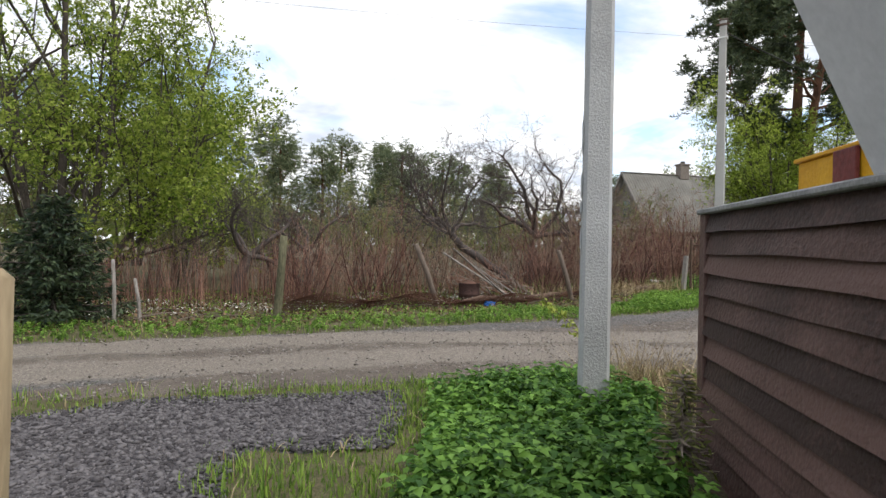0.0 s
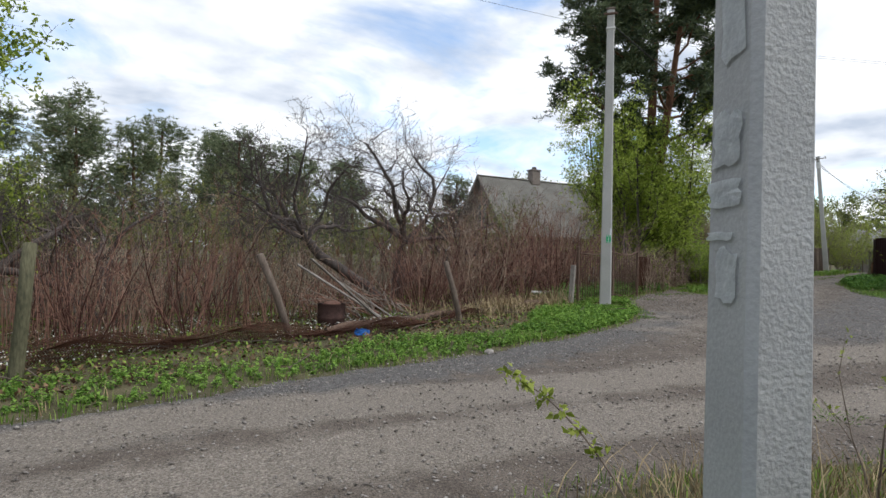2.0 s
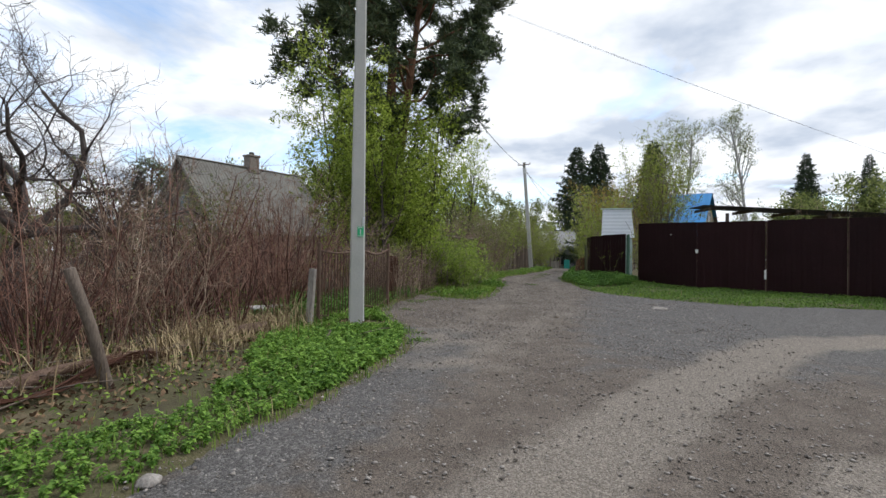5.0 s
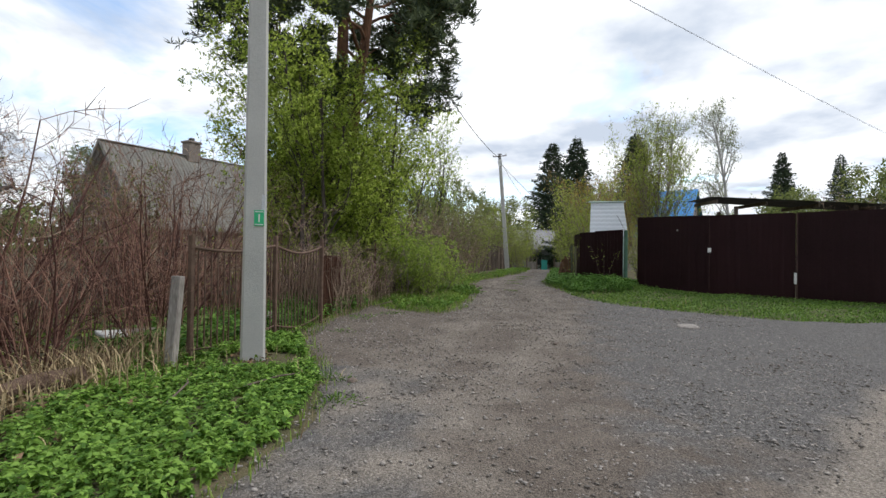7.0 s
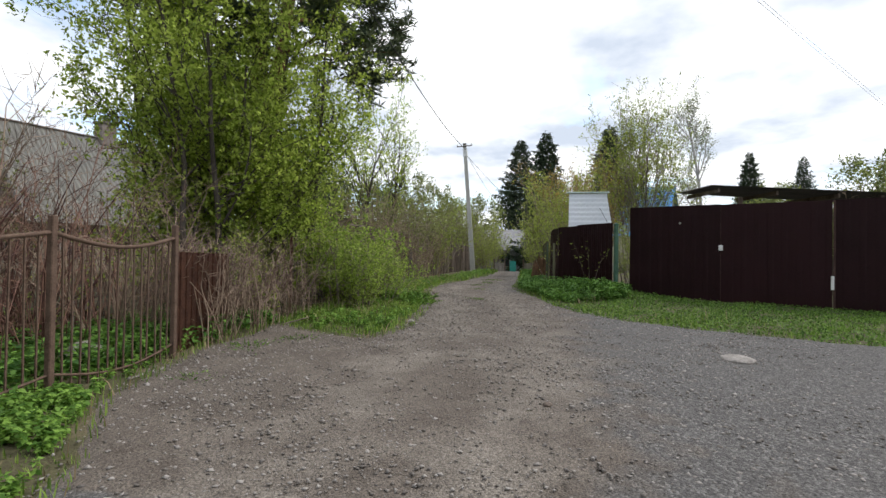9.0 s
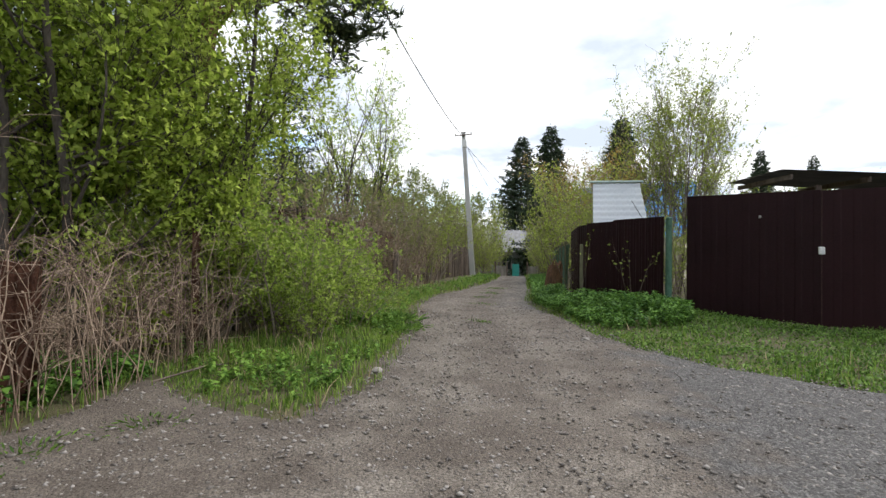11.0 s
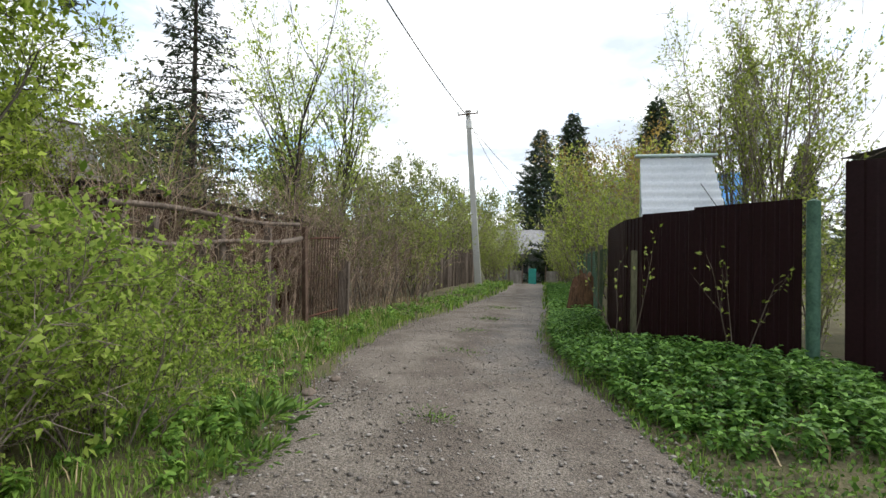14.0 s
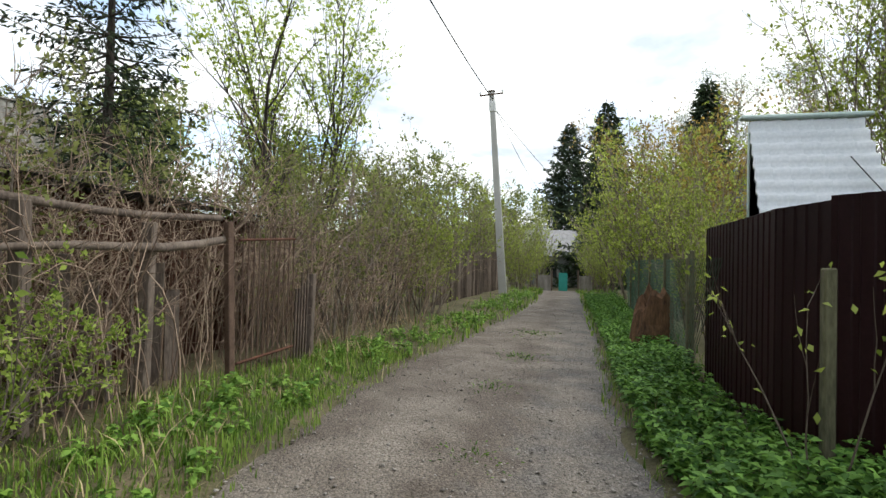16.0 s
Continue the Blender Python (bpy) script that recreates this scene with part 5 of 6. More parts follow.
def nettles(seed, n, area, keep, h0, h1, size):
    """Upright herbs with pairs of toothed leaves, crossed from tier to tier."""
    rng = np.random.default_rng(seed)
    x, y = rng.uniform(area[0], area[1], n), rng.uniform(area[2], area[3], n)
    k = keep(x, y, rng.uniform(size=n))
    x, y = x[k], y[k]
    n = len(x)
    z = height(x, y)
    h = rng.uniform(h0, h1, n) * (0.85 + 0.3 * ripple(x, y, 1.1, 2))
    a0 = rng.uniform(0, 6.283, n)
    lx, ly = rng.normal(size=n) * 0.12, rng.normal(size=n) * 0.12
    pts, dirs = [], []
    for tier in range(5):
        t = 0.3 + 0.7 * tier / 4
        for q in range(3 if tier < 3 else 4):
            a = a0 + tier * 0.9 + q * (2.094 if tier < 3 else 1.571) + rng.normal(size=n) * 0.25
            pts.append(np.stack([x + lx * t * h, y + ly * t * h, z + h * t], 1))
            dirs.append(np.stack([np.cos(a), np.sin(a), np.full(n, -0.15 + 0.22 * (tier == 4))], 1))
    return leaves(rng, np.concatenate(pts), size, np.concatenate(dirs), 1.6, 0.62, 0.1)


def stones(seed, n, area, keep, s0, s1, lift):
    rng = np.random.default_rng(seed)
    x, y = rng.uniform(area[0], area[1], n), rng.uniform(area[2], area[3], n)
    k = keep(x, y, rng.uniform(size=n))
    x, y = x[k], y[k]
    n = len(x)
    z = height(x, y) + lift
    r = s0 * (s1 / s0) ** (rng.uniform(size=n) ** 2.2)
    o = np.array([(1, 0, 0), (-1, 0, 0), (0, 1, 0), (0, -1, 0), (0, 0, 1), (0, 0, -1)], float)
    v = o[None] * rng.uniform(0.6, 1.3, (n, 6, 1)) + rng.normal(size=(n, 6, 3)) * 0.22
    a = rng.uniform(0, 6.283, n)
    c, s = np.cos(a)[:, None], np.sin(a)[:, None]
    v = np.stack([v[..., 0] * c - v[..., 1] * s, v[..., 0] * s + v[..., 1] * c, v[..., 2] * 0.55], -1) * r[:, None, None]
    v += np.stack([x, y, z + r * 0.22], 1)[:, None]
    f = np.array([(0, 2, 4), (2, 1, 4), (1, 3, 4), (3, 0, 4), (2, 0, 5), (1, 2, 5), (3, 1, 5), (0, 3, 5)])
    return v.reshape(-1, 3), (np.arange(n)[:, None, None] * 6 + f[None]).reshape(-1, 3)


def verge(x, y, u):
    d = off_road(x, y)
    return (d > -0.12) & (d < 1.5) & (u < np.exp(-np.maximum(d, 0) * 1.1) * (0.55 + 0.45 * ripple(x, y, 0.8, 7)))


def lawn(x, y, u):
    d = outside_by(x, y, ROAD_EDGE)
    side = (x - 27.2) * 0.874 - (y - 3.9) * 0.486
    return (d > -0.1) & (x > 19) & (y < 6.3) & (side < 0.1) & (u < 0.6 + 0.4 * ripple(x, y, 1.1, 1)) & (x < 30)


def clover(seed, n, area, keep):
    """A low mat of small round leaves."""
    rng = np.random.default_rng(seed)
    x, y = rng.uniform(area[0], area[1], n), rng.uniform(area[2], area[3], n)
    k = keep(x, y, rng.uniform(size=n)) & (ripple(x, y, 1.7, 3) > -0.45)
    x, y = x[k], y[k]
    return leaves(rng, np.stack([x, y, height(x, y) + rng.uniform(0.0, 0.05, len(x))], 1), 0.04, None, 1.3, 0.8)


put("verge_grass", [blades(89, 4200, (3.7, 7.5, 2.0, 4.9), 0.05, 0.16, lambda x, y, u: (off_road(x, y) > 0.0) & (u < 0.5 + 0.7 * ripple(x, y, 1.5, 1))), blades(98, 16000, (0.2, 2.8, 1.4, 5.4), 0.03, 0.12, lambda x, y, u: (off_road(x, y) > -0.25 + 0.5 * u) & (u < 0.55 + 0.6 * ripple(x, y, 1.9, 2))), blades(99, 12000, (-4, 4.5, 4.6, 6.6), 0.02, 0.07, lambda x, y, u: (off_road(x, y) > -0.3 + 0.6 * u) & (u < 0.5 + 0.7 * ripple(x, y, 1.6, 4))), blades(90, 150000, (-6, 33, 2.5, 12.5), 0.05, 0.2, verge), blades(97, 42000, (20.1, 31.5, 8.6, 10.8), 0.05, 0.17, lambda x, y, u: (outside_by(x, y, ROAD_EDGE) > 0.1) & (u < 0.55 + 0.45 * ripple(x, y, 1.0, 6)), 0.45, 0.005), blades(96, 12000, (33, 52, 5, 12.5), 0.08, 0.3, verge, width=0.015)], GRASS, label="ragged fresh green grass along the road edges", category="grass", kind="stuff")
put("lawn_grass", [blades(91, 110000, (19, 28, -8, 6.4), 0.03, 0.085, lawn, 0.6, 0.01), clover(107, 90000, (19, 28, -8, 6.4), lawn)], LAWN, label="short green grass before the metal gate", category="grass", kind="stuff")
put("dry_grass", [blades(92, 26000, (-6, 33, 2.5, 12.5), 0.08, 0.28, lambda x, y, u: verge(x, y, u * 1.6) & (ripple(x, y, 0.9, 11) > 0.0), 0.8, 0.005),
                  blades(93, 3000, (3.6, 6.6, 2.2, 4.7), 0.08, 0.32, lambda x, y, u: (off_road(x, y) > 0.1) & (u < 0.3 + 0.7 * np.exp(-((x - 4.3) ** 2 + (y - 3.6) ** 2) / 0.6)), 0.9, 0.005),
                  blades(94, 9000, (9, 15.5, 10.1, 12.6), 0.15, 0.6, lambda x, y, u: u < np.exp(-((x - 12.6) ** 2 / 4 + (y - 11.2) ** 2 / 0.4)), 1.1, 0.006),
                  blades(95, 4500, (20, 36, 9.2, 11.2), 0.08, 0.3, lambda x, y, u: (off_road(x, y) > 0.25) & (u < 0.5), 0.9, 0.004)],
    STRAW, label="matted dry straw-coloured grass", category="grass", kind="stuff")


def bed_start(x, y, u):
    edge = [(1.05, 1.2), (1.2, 2.4), (1.75, 3.3), (2.35, 4.25), (3.2, 4.5), (4.2, 4.0), (3.6, 2.9), (2.9, 2.3), (2.0, 1.0), (1.4, 0.4)]
    return (outside_by(x, y, edge) + 0.12 * ripple(x, y, 2.5) < 0) & (u < 0.95)


def bed_north(x, y, u):
    d = outside_by(x, y, ROAD_EDGE)
    return (d > 0.12) & (y < 11.4) & (y > 8.2) & (d < np.interp(x, [10.5, 12.5], [1.25, 2.3]) + 0.45 * ripple(x, y, 0.9, 3)) & (x < 16.6) & ((x - 14.85) ** 2 + (y - 9.8) ** 2 > 0.3) & (u < np.interp(x, [-3, 4, 8, 16], [0.3, 0.4, 0.8, 1.0]))


def bed_mound(x, y, u):
    d = outside_by(x, y, ROAD_EDGE)
    side = (x - 27.2) * 0.874 - (y - 3.9) * 0.486
    return (d > 0.08) & (x > 24.9) & (y < 7) & (y > 3.6) & ((side < 0.75) | (y > 5.95)) & (outside_by(x, y, [(24.6, 4.6), (26.9, 4.0), (28.4, 5.7), (31, 6.0), (44, 6.0), (44, 7), (24.9, 7)]) < 0.1) & (u < np.interp(x, [24.8, 25.6, 30, 40], [0.5, 1, 1, 0.7]))


def bed_left(x, y, u):
    d = outside_by(x, y, ROAD_EDGE)
    return (d > 0.15) & (d < 1.1) & (y > 8.3) & (x > 16.5) & (u < 0.3 + 0.5 * ripple(x, y, 1.0, 9))


put("nettles", [nettles(100, 3400, (1, 4.4, 0.4, 4.6), bed_start, 0.12, 0.32, 0.066), 
                nettles(102, 9500, (24.5, 44, 3.6, 7), bed_mound, 0.12, 0.32, 0.062),
                nettles(104, 1600, (14.6, 21, 10.7, 12.6), lambda x, y, u: u < 0.6 + 0.4 * ripple(x, y, 1.4), 0.12, 0.35, 0.08)],
    NETTLE, label="lush low nettles and ground elder, dark green", category="weeds", kind="stuff")
put("roadside_herbs", [nettles(101, 11000, (-3, 16.6, 8.3, 11.4), bed_north, 0.04, 0.14, 0.042), nettles(106, 1500, (10, 16.6, 8.3, 10.8), bed_north, 0.07, 0.16, 0.06), nettles(103, 6500, (16.5, 46, 8.3, 11.6), bed_left, 0.06, 0.2, 0.058)],
    HERB, label="fresh green ground elder and herbs along the verge", category="weeds", kind="stuff")
rng = np.random.default_rng(105)
n = 26000
x, y = rng.uniform(-4, 21, n), rng.uniform(9.8, 17, n)
k = (outside_by(x, y, ROAD_EDGE) > 0.7) & (rng.uniform(size=n) < 0.45 + 0.55 * ripple(x, y, 0.6, 5))
x, y = x[k], y[k]
p = np.stack([x, y, height(x, y) + rng.uniform(0.01, 0.12, len(x))], 1)
put("orchard_weeds", [leaves(rng, p, 0.06, None, 1.5, 0.6)], GRASS, label="scattered low green weeds under the apple trees", category="weeds", kind="stuff")
n = 30000
x, y = rng.uniform(-4, 21, n), rng.uniform(9.6, 17, n)
k = outside_by(x, y, ROAD_EDGE) > 0.6
x, y = x[k], y[k]
put("leaf_litter", [leaves(rng, np.stack([x, y, height(x, y) + rng.uniform(0.0, 0.04, len(x))], 1), 0.07, None, 1.2, 0.6)], surface("dead_leaf", (0.06, 0.032, 0.02), (0.26, 0.17, 0.1), 3, 0.9, 0, 20, island=0.6), label="dead brown leaves on the orchard floor", category="leaf litter", kind="stuff")
n = 2600
x, y = rng.uniform(-1, 9.5, n), rng.uniform(11, 14, n)
k = ripple(x, y, 0.9, 6) > -0.1
x, y = x[k], y[k]
put("anemones", [leaves(rng, np.stack([x, y, height(x, y) + rng.uniform(0.08, 0.15, len(x))], 1), 0.03, None, 1.5, 0.9)], FLOWER, label="small white wood anemones in the weeds", category="flowers", kind="stuff")


def on_road(x, y, u):
    d = outside_by(x, y, ROAD_EDGE)
    return (d < 0.1) & (u < (1 - 0.75 * packed(x, y)) * (0.45 + 0.35 * ripple(x, y, 0.8, 3)))


put("road_stones", [stones(110, 130000, (-1, 26, 2.5, 10.5), on_road, 0.006, 0.026, 0.02), stones(113, 16000, (12, 28, 3.5, 10.5), on_road, 0.011, 0.026, 0.017), stones(112, 9000, (26, 40, 6.5, 9.6), on_road, 0.007, 0.02, 0.018)], STONE, label="loose grey crushed stones on the road", category="gravel", kind="stuff")
put("drive_stones", [stones(111, 30000, (-1.6, 2.4, 2.2, 5.9), lambda x, y, u: outside_by(x, y, DRIVE_EDGE) < 0.05, 0.01, 0.034, 0.02)], DRIVESTONE, label="coarse grey crushed stone of the drive", category="gravel", kind="stuff")


# ---- things by the roadside ----
def tangle(seed, n, area, h0, h1, keep=None):
    """Arching dead stems with side twigs, crossing one another."""
    q = np.random.default_rng(seed)
    res = []
    for _ in range(n):
        x, y = q.uniform(area[0], area[1]), q.uniform(area[2], area[3])
        if keep and not keep(x, y):
            continue
        h, a, reach = q.uniform(h0, h1), q.uniform(0, 6.283), q.uniform(0.2, 1.1)
        z = hz(x, y)
        t = np.linspace(0, 1, 6)
        bend = q.uniform(0.5, 1.0)
        P = np.stack([x + math.cos(a) * reach * t ** 1.5 + q.normal(size=6) * 0.03, y + math.sin(a) * reach * 0.6 * t ** 1.5 + q.normal(size=6) * 0.03, z - 0.05 + h * np.sin(t * math.pi * 0.62 * (0.6 + bend * 0.5)) + q.normal(size=6) * 0.02], 1)
        r = q.uniform(0.004, 0.009)
        res.append(tube(P, np.linspace(r, r * 0.35, 6), 3))
        for k in range(int(q.integers(2, 6))):
            i = int(q.integers(1, 6))
            d = q.normal(size=3) * np.array([1, 0.7, 0.6]) + np.array([0, 0, 0.5])
            L = q.uniform(0.15, 0.5)
            d = d / np.linalg.norm(d) * L
            res.append(tube([P[i], P[i] + d * 0.5 + q.normal(size=3) * 0.02, P[i] + d], [r * 0.5, r * 0.4, 0.0015], 3))
    return res


def lump(seed, r, squash, n=3, rough=0.18):
    bm = bmesh.new()
    bmesh.ops.create_icosphere(bm, subdivisions=n, radius=1)
    for v in bm.verts:
        k = 1 + rough * noise.noise(v.co * 1.7 + Vector((seed, 0, 0))) + rough * 0.5 * noise.noise(v.co * 4 + Vector((0, seed, 0)))
        v.co = Vector((v.co.x * r[0] * k, v.co.y * r[1] * k, max(v.co.z, -squash) * r[2] * k))
    return bm


for x, y, s, m, lab in ((19.4, 3.95, 0.24, GREYWOOD, "flat pale stone sunk in the road"), (24.06, 6.1, 0.07, GREYWOOD, "pale stone on the lane"), (21.6, 8.5, 0.08, GREYWOOD, "pale stone at the lane edge"),
                        (8.1, 8.4, 0.09, GREYWOOD, "pale stone at the verge"), (17.06, 6.27, 0.05, BROWNWOOD, "dark stone on the road"), (25.6, 8.95, 0.09, BROWNWOOD, "dark clod at the lane edge"), (26.1, 8.9, 0.07, BROWNWOOD, "dark clod at the lane edge"),
                        (14.3, 8.4, 0.07, BROWNWOOD, "dark clod at the verge"), (-0.4, 3.0, 0.05, GREYWOOD, "pale stone in the drive")):
    t = thing("stone", x, y, hz(x, y) + 0.02, lab, "stone")
    part("rock", lump(x, (s, s * 0.8, s * (0.18 if s > 0.2 else 0.5)), 0.4), m, t, smooth=True)


def post(x, y, top, r, label, mat, square=False):
    z = hz(x, y)
    t = thing("fence_post", x, y, z, label, "post")
    if square:
        part("stake", beam((0, 0, -0.15), (top[0] - x, top[1] - y, top[2] - z), r * 2, r * 2, 0.01, 0.3, 0.004), mat, t)
    else:
        v = [(0, 0, -0.15), ((top[0] - x) * 0.5 + 0.01, (top[1] - y) * 0.5, (top[2] - z) * 0.5), (top[0] - x, top[1] - y, top[2] - z), (top[0] - x, top[1] - y, top[2] - z + 0.01)]
        put("stake", [tube(v, [r * 1.1, r, r * 0.95, 0.005], 9)], mat, t, smooth=True)
    return t


post(2.38, 10.7, (2.5, 10.7, 1.62), 0.075, "mossy upright timber fence post", MOSSWOOD)
post(6.45, 11.6, (5.75, 11.5, 1.5), 0.065, "brown timber fence post leaning far over", BROWNWOOD)
post(9.86, 10.6, (9.35, 10.62, 1.4), 0.06, "brown timber fence post leaning over", BROWNWOOD)
post(14.18, 10.62, (14.28, 10.6, 1.3), 0.055, "grey squared timber stake beside the railing", GREYWOOD, True)
post(-0.3, 10.9, (-0.33, 10.9, 1.15), 0.03, "thin pale stake in the hedge", GREYWOOD)
post(0.1, 11.2, (0.0, 11.2, 0.8), 0.03, "thin pale stake in the hedge", GREYWOOD)
post(18.6, 12.4, (18.6, 12.4, 1.2), 0.02, "thin pale stake behind the railing", GREYWOOD)

net = thing("fallen_mesh_fence", 0, 0, 0, "rusty wire mesh fence fallen in folds on the ground", "mesh fence")
g = []
for k in range(240):
    u = k / 239
    x0 = 2.5 + 8.5 * u
    y0 = 10.95 + 0.25 * math.sin(u * 7)
    hh = 0.34 * (1 - 0.6 * u) + 0.1 * math.sin(u * 23)
    for s in (-1, 1):
        g.append(tube([(x0, y0 + 0.25, hz(x0, y0) + 0.03), (x0 + s * 0.15, y0 + 0.05, hz(x0, y0) + hh * 0.7), (x0 + s * 0.35, y0 - 0.12, hz(x0, y0) + hh)], [0.005] * 3, 3))
for j in range(9):
    t = np.linspace(0, 1, 60)
    xx, yy = 2.5 + 8.6 * t, 10.95 + 0.25 * np.sin(t * 7) + 0.25 - 0.045 * j
    g.append(tube(np.stack([xx, yy, height(xx, yy) + 0.02 + (0.34 * (1 - 0.6 * t) + 0.1 * np.sin(t * 23)) * j / 8], 1), np.full(60, 0.006), 3))
put("wire", g, RUST, net)
t = np.linspace(0, 1, 14)
xx, yy = 6.9 + 6.4 * t, 11.2 + 0.35 * np.sin(t * 4) * t
put("mesh_roll", [tube(np.stack([xx, yy, height(xx, yy) + 0.08 + 0.05 * np.sin(t * 15)], 1), 0.075 + 0.03 * np.sin(t * 21), 8)], surface("rusted_mesh_roll", (0.06, 0.035, 0.025), (0.2, 0.135, 0.1), 14, 0.95, 1.0, 45), net, "long rolled-up heap of rusty mesh")

barrel = thing("barrel", 7.75, 12.3, hz(7.75, 12.3), "short rusty brown metal barrel full of brush", "barrel")
put("drum", [tube([(0, 0, 0), (0, 0, 0.02), (0, 0, 0.16), (0, 0, 0.18), (0, 0, 0.2), (0, 0, 0.44), (0, 0, 0.46), (0, 0, 0.46), (0, 0, 0.3)], [0.27, 0.28, 0.28, 0.295, 0.28, 0.28, 0.295, 0.26, 0.25], 20)], DARKRUST, barrel, smooth=True)
part("filling", lump(2.2, (0.25, 0.25, 0.16), 0.2), CANE, barrel, "dry brush filling")
barrel.children[1].location.z = 0.36
bag = thing("plastic_bag", 7.4, 10.86, hz(7.4, 10.86) + 0.04, "crumpled bright blue plastic bag on the verge", "plastic bag")
part("bag", lump(5, (0.12, 0.08, 0.08), 0.35, 3, 0.5), BLUEPLASTIC, bag)
part("twisted_end", lump(9, (0.07, 0.06, 0.06), 0.35, 3, 0.6), BLUEPLASTIC, bag)
bag.children[1].location.x = 0.15
pile = thing("brush_pile", 8.7, 12.7, hz(8.7, 12.7), "leaning pile of cut branches behind the barrel", "brush pile")
q = random.Random(4)
for k in range(70):
    x0, y0 = q.uniform(-1.3, 0.6), q.uniform(-0.3, 0.7)
    s = q.choice((-1, 1)) * q.uniform(0.2, 0.9)
    put("branch", [tube([(x0 + 0.5 + s * 0.4, y0 - q.uniform(0.1, 0.4), q.uniform(0.02, 0.3)), (x0 + 0.2, y0, q.uniform(0.3, 0.55)), (x0 - s, y0 + 0.2, q.uniform(0.4, 1.2))], [0.016, 0.012, 0.005], 4)], TWIG if k % 2 else CANE, pile)
for i, (a, b, w) in enumerate((((7.15, 12.15, 1.42), (8.62, 11.75, 0.14), 0.13), ((7.8, 12.1, 0.95), (9.1, 11.85, 0.12), 0.12), ((7.0, 12.4, 1.3), (8.9, 12.1, 0.15), 0.08))):
    t = thing("plank", 0, 0, 0, "long weathered grey plank leaning on the brush pile", "plank", "leaning planks")
    part("board", beam(a, b, w, 0.03, 0.005, 0.2 * i, 0.004), GREYWOOD, t)
slab = thing("slab", 15.5, 12.2, hz(15.5, 12.2) + 0.1, "white painted board lying on rubble among weeds", "board", rz=-25)
part("board", box(1.1, 0.32, 0.05, (0, 0, 0.06), 0.01, Euler((0.08, 0.05, 0)).to_matrix(), 0.01), WHITEPAINT, slab)
part("rubble", lump(3, (0.42, 0.2, 0.12), 0.5), GREYWOOD, slab, "grey rubble under the board")
rk = thing("stone", 17.6, 11.3, hz(17.6, 11.3) + 0.05, "pale boulder behind the railing", "stone")
part("rock", lump(8, (0.26, 0.2, 0.17), 0.4), STONE, rk, smooth=True)

# rusty sheets and broken fence on the lane's north side
rs = thing("rusty_sheet_fence", 0, 0, 0, "leaning rusty brown metal sheets under the trees", "fence")
for a, b, h, lean in (((18.35, 10.72), (20.0, 11.0), 1.25, 0.12), ((22.0, 10.95), (22.25, 11.0), 1.5, -0.1)):
    part("sheet", ribbed(a, b, hz(*a) - 0.05, hz(*b) - 0.05, hz(*a) + h, hz(*b) + h - 0.08, 0.16, 0.015), RUST, rs)
br = thing("broken_fence", 0, 0, 0, "broken old timber fence with a sagging log rail", "fence")
for x, y, h in ((24.6, 11.0, 1.7), (26.0, 10.95, 1.55), (27.2, 10.9, 1.6), (28.2, 10.85, 1.5)):
    z = hz(x, y)
    part("post", beam((x, y, z - 0.2), (x + random.uniform(-0.08, 0.08), y, z + h), 0.1, 0.1, 0.012, 0.2, 0.006), BROWNWOOD, br)
tt = np.linspace(0, 1, 12)
put("log_rail", [tube(np.stack([24.4 + 4.8 * tt, 10.95 - 0.22 * tt, 2.0 + 0.12 * tt - 0.1 * np.sin(tt * math.pi) + 0.03 * np.sin(tt * 13)], 1), 0.034 + 0.008 * np.sin(tt * 9), 7)], BROWNWOOD, br, "grey peeled log rail")
put("upper_rail", [tube(np.stack([25.5 + 3.7 * tt, 11.05 - 0.2 * tt, 2.32 + 0.03 * np.sin(tt * 7)], 1), np.full(12, 0.035), 6)], BROWNWOOD, br)
for k in range(19):
    x = 24.5 + k * 0.24
    z = hz(x, 11.1)
    part("slat", beam((x, 11.08, z - 0.05), (x + random.uniform(-0.06, 0.06), 11.1, z + random.uniform(0.7, 1.35)), 0.13, 0.02, 0.003, 0.0, 0.004), BROWNWOOD, br)
put("bramble_tangle", tangle(133, 70, (24.4, 29.0, 10.5, 10.9), 0.5, 1.6), BRAMBLE, label="dead bramble stems leaning on the fence", category="brambles", kind="stuff")
gg = thing("wicket_gate", 0, 0, 0, "rusty steel gate of thin bars beside a red-brown post", "gate")
part("gate_post", beam((29.2, 10.68, 0.5), (29.12, 10.7, 2.3), 0.075, 0.075, 0.008), RUSTRAIL, gg, "dark red-brown steel post")
part("gate_post", beam((30.6, 10.55, 0.5), (30.65, 10.55, 1.75), 0.09, 0.09, 0.01), BROWNWOOD, gg, "old timber post")
for zz in (0.85, 2.12):
    put("cross_bar", [tube([(29.25, 10.66, zz), (30.2, 10.55, zz + 0.05)], [0.016, 0.016], 6)], RUST, gg)
for k in range(11):
    x = 29.32 + k * 0.085
    put("bar", [tube([(x, 10.66 - k * 0.011, 0.7), (x, 10.66 - k * 0.011, 2.2 + 0.05 * (k % 2)), (x + 0.03, 10.66 - k * 0.011, 2.3), (x + 0.06, 10.66 - k * 0.011, 2.27)], [0.008] * 4, 5)], RUSTRAIL, gg)
for k in range(5):
    x = 30.25 + k * 0.07
    part("slat", beam((x, 10.56, 0.6), (x + 0.01, 10.55, 1.55 + random.uniform(0, 0.25)), 0.055, 0.015, 0.002), BROWNWOOD, gg)
rsh = thing("shed", 27.2, 12.3, hz(27.2, 12.3), "low shed with rusty sheet-metal walls and dark roof", "shed", rz=-6)
